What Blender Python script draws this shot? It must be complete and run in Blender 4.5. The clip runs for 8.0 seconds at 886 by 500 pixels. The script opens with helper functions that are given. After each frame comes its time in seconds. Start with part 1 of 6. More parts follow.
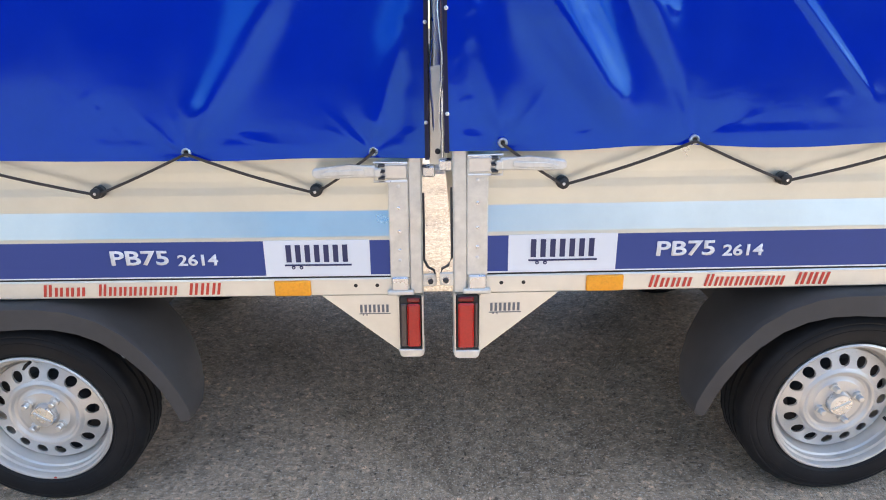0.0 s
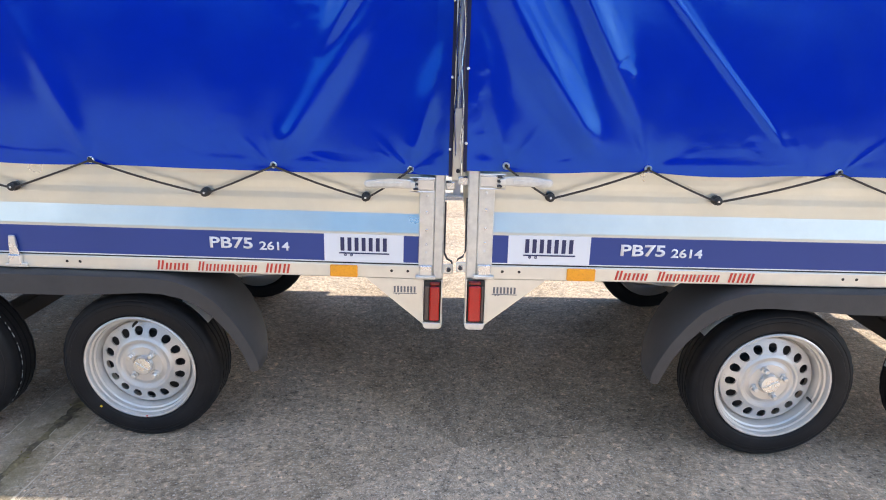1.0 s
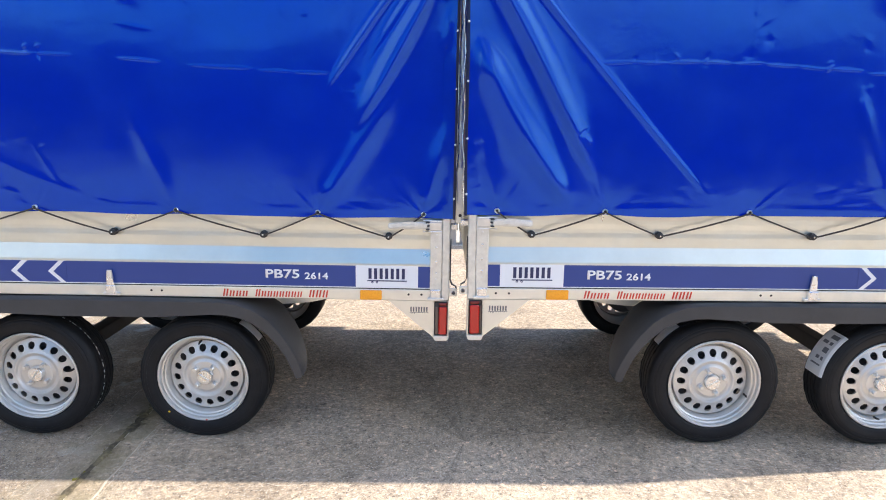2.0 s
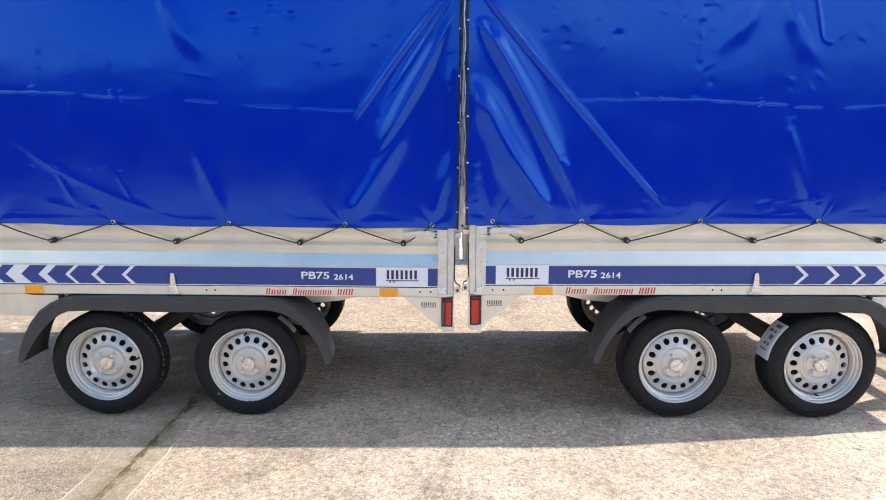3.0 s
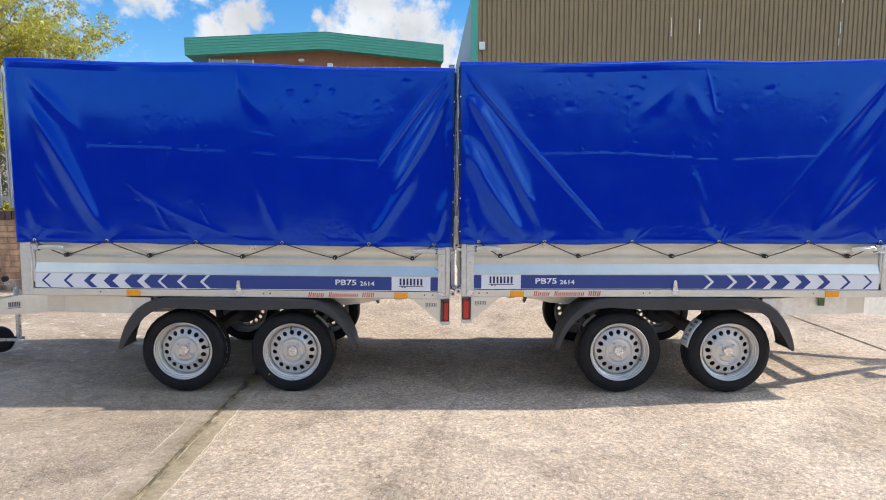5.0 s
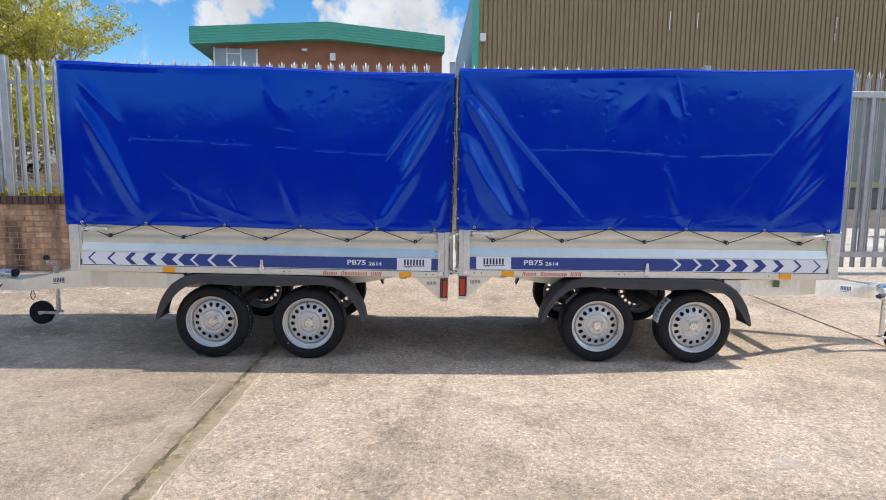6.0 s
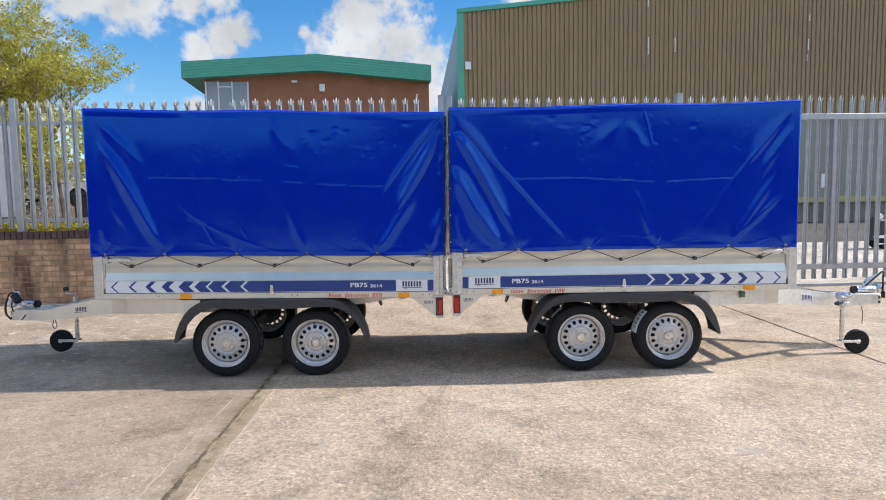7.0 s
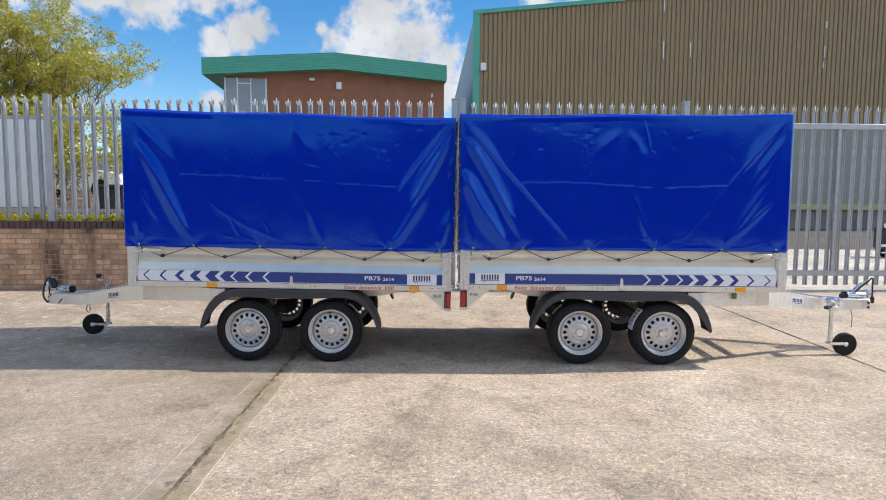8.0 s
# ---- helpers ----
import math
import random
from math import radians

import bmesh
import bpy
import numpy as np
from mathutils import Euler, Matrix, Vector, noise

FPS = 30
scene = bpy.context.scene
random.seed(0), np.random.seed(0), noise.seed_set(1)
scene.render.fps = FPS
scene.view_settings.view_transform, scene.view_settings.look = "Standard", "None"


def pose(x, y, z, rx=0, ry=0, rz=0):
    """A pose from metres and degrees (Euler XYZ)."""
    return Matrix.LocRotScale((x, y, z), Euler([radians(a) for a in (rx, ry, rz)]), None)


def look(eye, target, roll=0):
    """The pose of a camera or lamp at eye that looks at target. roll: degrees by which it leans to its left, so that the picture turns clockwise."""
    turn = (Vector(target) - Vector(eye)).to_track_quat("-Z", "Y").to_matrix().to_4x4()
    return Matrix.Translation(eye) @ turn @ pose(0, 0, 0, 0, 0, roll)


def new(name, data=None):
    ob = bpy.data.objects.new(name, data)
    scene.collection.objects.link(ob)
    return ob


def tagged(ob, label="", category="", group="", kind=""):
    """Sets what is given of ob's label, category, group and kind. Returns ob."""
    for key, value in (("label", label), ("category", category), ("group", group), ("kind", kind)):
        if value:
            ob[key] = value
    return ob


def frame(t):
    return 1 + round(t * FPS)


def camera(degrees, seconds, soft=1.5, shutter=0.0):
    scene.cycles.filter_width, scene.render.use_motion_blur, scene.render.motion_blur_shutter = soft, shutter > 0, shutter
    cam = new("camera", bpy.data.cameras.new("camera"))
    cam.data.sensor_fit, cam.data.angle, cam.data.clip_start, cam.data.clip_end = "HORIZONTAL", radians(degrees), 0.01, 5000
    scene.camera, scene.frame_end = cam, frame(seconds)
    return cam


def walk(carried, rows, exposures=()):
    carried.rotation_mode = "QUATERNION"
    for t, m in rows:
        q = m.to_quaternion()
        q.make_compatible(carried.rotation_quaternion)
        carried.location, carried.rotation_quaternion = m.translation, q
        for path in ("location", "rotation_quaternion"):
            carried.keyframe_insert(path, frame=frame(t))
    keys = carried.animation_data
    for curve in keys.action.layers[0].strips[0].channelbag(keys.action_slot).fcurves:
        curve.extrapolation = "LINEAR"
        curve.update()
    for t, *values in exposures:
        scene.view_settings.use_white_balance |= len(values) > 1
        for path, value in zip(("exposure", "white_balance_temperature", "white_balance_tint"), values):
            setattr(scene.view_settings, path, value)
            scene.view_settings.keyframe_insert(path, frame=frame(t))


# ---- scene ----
cam = camera(71.5, 8.0, soft=1.0)
PATH = [
    (0, (-0.054, -1.334, 1.191), (-0.007, 0.546, 0.510), -0.94),
    (0.5, (-0.033, -1.551, 1.226), (-0.027, 0.344, 0.588), 0.18),
    (1, (-0.068, -1.792, 1.241), (-0.069, 0.121, 0.657), 0.94),
    (1.5, (-0.101, -2.053, 1.267), (-0.091, -0.114, 0.773), 0.58),
    (1.7, (-0.109, -2.158, 1.276), (-0.090, -0.211, 0.821), 0.44),
    (2.8, (-0.128, -2.714, 1.295), (-0.117, -0.744, 0.953), -0.05),
    (3, (-0.132, -2.809, 1.295), (-0.122, -0.836, 0.964), -0.19),
    (3.5, (-0.141, -3.043, 1.288), (-0.077, -1.064, 1.005), 0.67),
    (4, (-0.116, -3.295, 1.298), (-0.083, -1.308, 1.068), 0.67),
    (4.2, (-0.119, -3.394, 1.298), (-0.095, -1.407, 1.070), 0.44),
    (5.3, (-0.171, -3.921, 1.298), (-0.149, -1.930, 1.109), -0.29),
    (5.5, (-0.174, -4.022, 1.298), (-0.161, -2.030, 1.118), -0.31),
    (6, (-0.168, -4.275, 1.317), (-0.140, -2.289, 1.076), 0.50),
    (6.5, (-0.179, -4.483, 1.331), (-0.130, -2.492, 1.145), 0.28),
    (7, (-0.202, -4.679, 1.348), (-0.144, -2.687, 1.184), -0.94),
    (7.5, (-0.189, -4.856, 1.355), (-0.169, -2.861, 1.227), -0.37),
    (8, (-0.188, -4.995, 1.363), (-0.168, -3.003, 1.195), 0.34),
]
walk(cam, [(t, look(eye, target, lean)) for t, eye, target, lean in PATH],
     exposures=[(0.0, 1.22, 6500, 10), (1.5, 1.22, 6500, 10), (3.5, 0.92, 6500, 10), (5.5, 0.64, 6500, 10), (7.0, 0.54, 6500, 10), (8.0, 0.52, 6500, 10)])
# ---- end of camera

# ---- world, sun ----
SUN_DIR = Vector((1.04, 0.105, 1.0)).normalized()
world = bpy.data.worlds.new("world")
scene.world = world
world.use_nodes = True
wn, wl = world.node_tree.nodes, world.node_tree.links
wn.clear()
w_out = wn.new("ShaderNodeOutputWorld")
w_bg = wn.new("ShaderNodeBackground")
w_bg.inputs["Strength"].default_value = 0.135
sky = wn.new("ShaderNodeTexSky")
sky.sky_type = "NISHITA"
sky.sun_disc = False
sky.sun_elevation = math.asin(SUN_DIR.z)
sky.sun_rotation = math.atan2(SUN_DIR.x, SUN_DIR.y)
sky.altitude, sky.air_density, sky.dust_density, sky.ozone_density = 50, 1.0, 0.3, 3.0
w_tc = wn.new("ShaderNodeTexCoord")


def wmath(op, a, b=None, c=None):
    n = wn.new("ShaderNodeMath")
    n.operation = op
    for i, v in enumerate((a, b, c)):
        if v is None:
            continue
        if isinstance(v, (int, float)):
            n.inputs[i].default_value = v
        else:
            wl.new(v, n.inputs[i])
    return n.outputs[0]


# cumulus: a billowing noise over the whole sky, gathered round a few cloud heads
w_n1 = wn.new("ShaderNodeTexNoise")
w_n1.inputs["Scale"].default_value, w_n1.inputs["Detail"].default_value, w_n1.inputs["Roughness"].default_value = 24.0, 9, 0.58
w_n2 = wn.new("ShaderNodeTexNoise")
w_n2.inputs["Scale"].default_value, w_n2.inputs["Detail"].default_value = 2.2, 3
wl.new(w_tc.outputs["Generated"], w_n1.inputs["Vector"])
wl.new(w_tc.outputs["Generated"], w_n2.inputs["Vector"])
CLOUDS = [(-0.085, 0.282, 0.062), (-0.120, 0.245, 0.052), (-0.030, 0.250, 0.060), (-0.090, 0.215, 0.055), (-0.01, 0.175, 0.06), (-0.182, 0.266, 0.010), (-0.352, 0.245, 0.028), (-0.315, 0.258, 0.030), (-0.285, 0.266, 0.024),
          (-0.475, 0.322, 0.046), (-0.420, 0.318, 0.046), (-0.365, 0.312, 0.036), (-0.320, 0.322, 0.026), (-0.53, 0.326, 0.04), (-0.357, 0.150, 0.018), (-0.62, 0.14, 0.045), (-0.66, 0.22, 0.04), (0.17, 0.300, 0.03), (0.25, 0.33, 0.05), (0.55, 0.36, 0.15), (-0.75, 0.5, 0.2), (-0.1, 0.72, 0.2), (0.9, 0.7, 0.25)]
field = None
for cx, cz, cr in CLOUDS:
    d = Vector((cx, 1.0, cz)).normalized()
    dist = wn.new("ShaderNodeVectorMath")
    dist.operation = "DISTANCE"
    wl.new(w_tc.outputs["Generated"], dist.inputs[0])
    dist.inputs[1].default_value = d
    blob = wmath("SUBTRACT", 1.0, wmath("DIVIDE", dist.outputs["Value"], cr * 1.35))
    field = blob if field is None else wmath("MAXIMUM", field, blob)
# cloud cover added over the unseen part of the sky for whiter fill light
rest = wmath("MULTIPLY", wmath("SUBTRACT", w_n2.outputs["Fac"], 0.455), 3.5)
w_sep = wn.new("ShaderNodeSeparateXYZ")
wl.new(w_tc.outputs["Generated"], w_sep.inputs[0])
behind = wmath("LESS_THAN", w_sep.outputs["Y"], 0.35)
rest = wmath("SUBTRACT", wmath("MULTIPLY", rest, behind), wmath("MULTIPLY", wmath("SUBTRACT", 1.0, behind), 1.0))
field = wmath("MAXIMUM", field, rest)
w_n4 = wn.new("ShaderNodeTexNoise")
w_n4.inputs["Scale"].default_value, w_n4.inputs["Detail"].default_value, w_n4.inputs["Roughness"].default_value = 60.0, 6, 0.6
wl.new(w_tc.outputs["Generated"], w_n4.inputs["Vector"])
dens = wmath("ADD", field, wmath("MULTIPLY", wmath("SUBTRACT", w_n1.outputs["Fac"], 0.5), 1.9))
dens = wmath("ADD", dens, wmath("MULTIPLY", wmath("SUBTRACT", w_n4.outputs["Fac"], 0.5), 1.0))
w_ramp = wn.new("ShaderNodeMapRange")
w_ramp.interpolation_type = "SMOOTHSTEP"
wl.new(dens, w_ramp.inputs["Value"])
w_ramp.inputs["From Min"].default_value, w_ramp.inputs["From Max"].default_value = 0.05, 0.75
w_mix = wn.new("ShaderNodeMix")
w_mix.data_type = "RGBA"
wl.new(w_ramp.outputs["Result"], w_mix.inputs["Factor"])
w_sat = wn.new("ShaderNodeHueSaturation")
w_sat.inputs["Saturation"].default_value, w_sat.inputs["Value"].default_value = 1.36, 0.86
wl.new(sky.outputs["Color"], w_sat.inputs["Color"])
wl.new(w_sat.outputs["Color"], w_mix.inputs["A"])
w_tone = wn.new("ShaderNodeMapRange")
w_n3 = wn.new("ShaderNodeTexNoise")
w_n3.inputs["Scale"].default_value, w_n3.inputs["Detail"].default_value = 9.0, 6
wl.new(w_tc.outputs["Generated"], w_n3.inputs["Vector"])
wl.new(w_n3.outputs["Fac"], w_tone.inputs["Value"])
w_tone.inputs["From Min"].default_value, w_tone.inputs["From Max"].default_value = 0.35, 0.62
w_tone.inputs["To Min"].default_value, w_tone.inputs["To Max"].default_value = 3.2, 4.4
# unseen clouds made brighter than those in view, with sunward glare for cover highlights
w_dot = wn.new("ShaderNodeVectorMath")
w_dot.operation = "DOT_PRODUCT"
wl.new(w_tc.outputs["Generated"], w_dot.inputs[0])
w_dot.inputs[1].default_value = SUN_DIR
glare = wmath("POWER", wmath("MAXIMUM", w_dot.outputs["Value"], 0.0), 6.0)
behind_lit = wmath("ADD", 5.6, wmath("MULTIPLY", glare, 30.0))
lit = wmath("ADD", wmath("MULTIPLY", w_tone.outputs["Result"], wmath("SUBTRACT", 1.0, behind)), wmath("MULTIPLY", behind, behind_lit))
w_cl = wn.new("ShaderNodeCombineColor")
wl.new(wmath("MULTIPLY", lit, 0.97), w_cl.inputs["Red"])
wl.new(lit, w_cl.inputs["Green"])
wl.new(wmath("MULTIPLY", lit, 1.05), w_cl.inputs["Blue"])
wl.new(w_cl.outputs["Color"], w_mix.inputs["B"])
wl.new(w_mix.outputs["Result"], w_bg.inputs["Color"])
wl.new(w_bg.outputs["Background"], w_out.inputs["Surface"])

sun = new("sun", bpy.data.lights.new("sun", "SUN"))
sun.data.energy, sun.data.angle, sun.data.color = 3.2, radians(0.55), (1.0, 0.94, 0.84)
sun.matrix_world = look(SUN_DIR * 60, (0, 0, 0))


# ---- materials ----
def material(name, base, rough=0.6, metal=0.0, coat=0.0, var=0.0, scale=6.0, bump=0.0, bump_scale=60.0, spec=0.5, second=None, second_scale=2.0, second_lim=(0.45, 0.65), rough_var=0.0, island=0.0, obj=0.0, world_space=False, streak=1.0):
    m = bpy.data.materials.new(name)
    m.use_nodes = True
    nt = m.node_tree
    n, l = nt.nodes, nt.links
    b = n["Principled BSDF"]
    b.inputs["Base Color"].default_value = (*base, 1)
    b.inputs["Roughness"].default_value = rough
    b.inputs["Metallic"].default_value = metal
    b.inputs["Coat Weight"].default_value = coat
    b.inputs["Specular IOR Level"].default_value = spec
    tc = n.new("ShaderNodeTexCoord")
    coords = n.new("ShaderNodeNewGeometry").outputs["Position"] if world_space else tc.outputs["Object"]
    col = None

    def tex(s, detail=4.0, rgh=0.55, squash=1.0):
        t = n.new("ShaderNodeTexNoise")
        t.inputs["Scale"].default_value, t.inputs["Detail"].default_value, t.inputs["Roughness"].default_value = s, detail, rgh
        if squash != 1.0:
            mp = n.new("ShaderNodeMapping")
            mp.inputs["Scale"].default_value = (1, 1, squash)
            l.new(coords, mp.inputs["Vector"])
            l.new(mp.outputs["Vector"], t.inputs["Vector"])
        else:
            l.new(coords, t.inputs["Vector"])
        return t

    if second is not None:
        t = tex(second_scale, 5.0, 0.6, streak)
        r = n.new("ShaderNodeMapRange")
        r.inputs["From Min"].default_value, r.inputs["From Max"].default_value = second_lim
        l.new(t.outputs["Fac"], r.inputs["Value"])
        mx = n.new("ShaderNodeMix")
        mx.data_type = "RGBA"
        l.new(r.outputs["Result"], mx.inputs["Factor"])
        mx.inputs["A"].default_value, mx.inputs["B"].default_value = (*base, 1), (*second, 1)
        col = mx.outputs["Result"]
    if var or island or obj:
        hsv = n.new("ShaderNodeHueSaturation")
        if col is None:
            hsv.inputs["Color"].default_value = (*base, 1)
        else:
            l.new(col, hsv.inputs["Color"])
        t = tex(scale, 6.0, 0.65)
        r = n.new("ShaderNodeMapRange")
        r.inputs["From Min"].default_value, r.inputs["From Max"].default_value = 0.3, 0.7
        r.inputs["To Min"].default_value, r.inputs["To Max"].default_value = 1 - var, 1 + var
        l.new(t.outputs["Fac"], r.inputs["Value"])
        val = r.outputs["Result"]
        if island or obj:
            src = n.new("ShaderNodeObjectInfo" if obj else "ShaderNodeNewGeometry")
            r2 = n.new("ShaderNodeMapRange")
            amt = obj or island
            r2.inputs["To Min"].default_value, r2.inputs["To Max"].default_value = 1 - amt, 1 + amt
            l.new(src.outputs["Random" if obj else "Random Per Island"], r2.inputs["Value"])
            mul = n.new("ShaderNodeMath")
            mul.operation = "MULTIPLY"
            l.new(val, mul.inputs[0])
            l.new(r2.outputs["Result"], mul.inputs[1])
            val = mul.outputs[0]
        l.new(val, hsv.inputs["Value"])
        col = hsv.outputs["Color"]
    if col is not None:
        l.new(col, b.inputs["Base Color"])
    if rough_var:
        t = tex(scale * 0.7, 5.0)
        r = n.new("ShaderNodeMapRange")
        r.inputs["From Min"].default_value, r.inputs["From Max"].default_value = 0.3, 0.7
        r.inputs["To Min"].default_value, r.inputs["To Max"].default_value = max(0.02, rough - rough_var), rough + rough_var
        l.new(t.outputs["Fac"], r.inputs["Value"])
        l.new(r.outputs["Result"], b.inputs["Roughness"])
    if bump:
        t = tex(bump_scale, 6.0, 0.6)
        bp = n.new("ShaderNodeBump")
        bp.inputs["Strength"].default_value, bp.inputs["Distance"].default_value = 1.0, bump
        l.new(t.outputs["Fac"], bp.inputs["Height"])
        l.new(bp.outputs["Normal"], b.inputs["Normal"])
    return m


M = {}
M["vinyl"] = material("blue_vinyl", (0.0, 0.0155, 0.43), 0.13, spec=1.0, coat=0.05, var=0.06, scale=9, bump=0.0008, bump_scale=12, rough_var=0.05)
M["vinyl"].node_tree.nodes["Principled BSDF"].inputs["Coat Roughness"].default_value = 0.10
M["vinyl"].node_tree.nodes["Principled BSDF"].inputs["IOR"].default_value = 1.53
M["vinyl"].node_tree.nodes["Principled BSDF"].inputs["Specular Tint"].default_value = (0.22, 0.74, 1.0, 1)
M["vinyl_edge"] = material("navy_vinyl_edge", (0.003, 0.005, 0.045), 0.4, var=0.1, scale=12)
M["panel"] = material("zinc_panel", (0.80, 0.80, 0.72), 0.33, metal=0.84, var=0.06, scale=5, rough_var=0.07)
M["galv"] = material("galvanised_steel", (0.78, 0.77, 0.73), 0.45, metal=0.72, var=0.12, scale=30, rough_var=0.1)
M["bright"] = material("bright_zinc", (0.80, 0.81, 0.82), 0.28, metal=0.9, var=0.06, scale=30, rough_var=0.08)
M["beam"] = material("zinc_beam", (0.84, 0.815, 0.74), 0.40, metal=0.73, var=0.05, scale=14, rough_var=0.1)
M["navy"] = material("navy_film", (0.026, 0.058, 0.26), 0.35, var=0.04, scale=4)
M["white"] = material("white_film", (0.84, 0.855, 0.89), 0.4, var=0.03, scale=4)
M["ink"] = material("navy_ink", (0.03, 0.035, 0.11), 0.4)
M["red_ink"] = material("red_film", (0.60, 0.062, 0.040), 0.45, var=0.05)
M["amber"] = material("amber_reflector", (1.0, 0.40, 0.015), 0.3, coat=0.3, var=0.12, scale=160, bump=0.0008, bump_scale=300)
M["red_lens"] = material("red_lens", (0.50, 0.012, 0.008), 0.18, coat=0.6, var=0.1, scale=200, bump=0.0006, bump_scale=320)
M["dark_red"] = material("dark_red_lens", (0.20, 0.008, 0.006), 0.2, coat=0.5, var=0.1, scale=200)
# painted shade: grey for the shadow side of the red lens
M["dark_lens"] = material("shaded_lens_grey", (0.085, 0.062, 0.055), 0.2, coat=0.5, var=0.1, scale=200)
M["black"] = material("black_plastic", (0.02, 0.02, 0.021), 0.5, var=0.15, scale=20, bump=0.0004, bump_scale=180)
M["guard"] = material("mudguard_plastic", (0.056, 0.054, 0.055), 0.47, spec=0.4, var=0.14, scale=8, bump=0.0005, bump_scale=240, rough_var=0.08)
M["rubber"] = material("tyre_rubber", (0.0118, 0.0122, 0.0145), 0.55, spec=0.25, var=0.22, scale=12, bump=0.0004, bump_scale=120, second=(0.020, 0.020, 0.021), second_scale=5, second_lim=(0.5, 0.8))
M["rim"] = material("silver_wheel_paint", (0.69, 0.67, 0.64), 0.36, metal=0.55, coat=0.2, var=0.05, scale=10, rough_var=0.06)
M["chrome"] = material("zinc_nut", (0.75, 0.75, 0.74), 0.3, metal=0.9, var=0.05)
M["cord"] = material("black_cord", (0.045, 0.038, 0.035), 0.7, var=0.3, scale=200)
M["sticker"] = material("tyre_label_paper", (0.78, 0.79, 0.80), 0.5, var=0.04, scale=8)
M["grey_ink"] = material("grey_print", (0.16, 0.17, 0.19), 0.5)
M["green_sticker"] = material("green_sticker", (0.12, 0.22, 0.10), 0.5, var=0.2, scale=40)
M["wood"] = material("grey_floor_board", (0.05, 0.04, 0.032), 0.7, var=0.2, scale=12)
M["fence"] = material("fence_zinc", (0.46, 0.46, 0.465), 0.42, metal=0.45, var=0.14, scale=9, rough_var=0.12, obj=0.08)
M["brick"] = material("brown_brick", (0.54, 0.335, 0.205), 0.85, var=0.30, scale=7, bump=0.002, bump_scale=90, second=(0.12, 0.065, 0.040), second_scale=3.2, second_lim=(0.47, 0.62), obj=0.25, world_space=True, streak=0.18)
M["coping"] = material("dark_coping_brick", (0.10, 0.062, 0.055), 0.8, world_space=True, var=0.2, scale=9, bump=0.002, bump_scale=90, obj=0.25)
M["mortar"] = material("mortar", (0.36, 0.285, 0.205), 0.95, var=0.2, scale=14, bump=0.002, bump_scale=120)
M["far_brick"] = material("far_red_brick", (0.34, 0.145, 0.085), 0.85, var=0.12, scale=2.2)
M["salmon"] = material("salmon_brick", (0.56, 0.37, 0.26), 0.9, var=0.25, scale=3.0, bump=0.003, bump_scale=30)
M["green_clad"] = material("green_cladding", (0.11, 0.46, 0.34), 0.45, var=0.06, scale=1.5)
M["brown_clad"] = material("brown_cladding", (0.355, 0.250, 0.130), 0.55, var=0.07, scale=0.8)
M["lower_clad"] = material("grey_green_sheet", (0.285, 0.29, 0.245), 0.45, var=0.10, scale=0.6)
M["grey_clad"] = material("grey_cladding", (0.34, 0.33, 0.37), 0.5, var=0.06, scale=0.8)
M["roof"] = material("roof_sheet", (0.28, 0.29, 0.29), 0.6, var=0.08, scale=0.8)
M["glass"] = material("window_glass", (0.30, 0.31, 0.33), 0.08, var=0.05, spec=0.8, coat=0.5)
M["frame"] = material("window_frame_grey", (0.80, 0.80, 0.80), 0.5)
M["box_white"] = material("white_box", (0.90, 0.90, 0.88), 0.5, var=0.05, scale=8)
M["sheet"] = material("white_sheet", (0.93, 0.94, 0.96), 0.45, var=0.02, scale=3)
M["bark"] = material("bark", (0.15, 0.125, 0.10), 0.9, var=0.3, scale=14, bump=0.006, bump_scale=30)
M["leaf"] = material("spring_leaf", (0.39, 0.37, 0.085), 0.6, var=0.25, scale=3, island=0.4)
M["shrub"] = material("yellow_shrub_leaf", (0.40, 0.36, 0.03), 0.6, var=0.25, scale=5, island=0.35)
M["bush"] = material("bush_leaf", (0.27, 0.26, 0.20), 0.6, var=0.25, scale=3, island=0.4)
M["plinth"] = material("grey_plinth", (0.24, 0.215, 0.195), 0.85, var=0.2, scale=1.2)
M["van"] = material("white_van_paint", (0.78, 0.79, 0.80), 0.35, coat=0.3, var=0.03)
M["tinted"] = material("dark_car_glass", (0.012, 0.014, 0.016), 0.08, coat=0.6)
M["ledge"] = material("yellow_ledge", (0.50, 0.45, 0.20), 0.7, var=0.15, scale=3)
M["slate_clad"] = material("slate_cladding", (0.055, 0.065, 0.08), 0.6, var=0.1, scale=0.8)
M["dark_machine"] = material("dark_machine", (0.05, 0.05, 0.055), 0.6, var=0.2, scale=6)


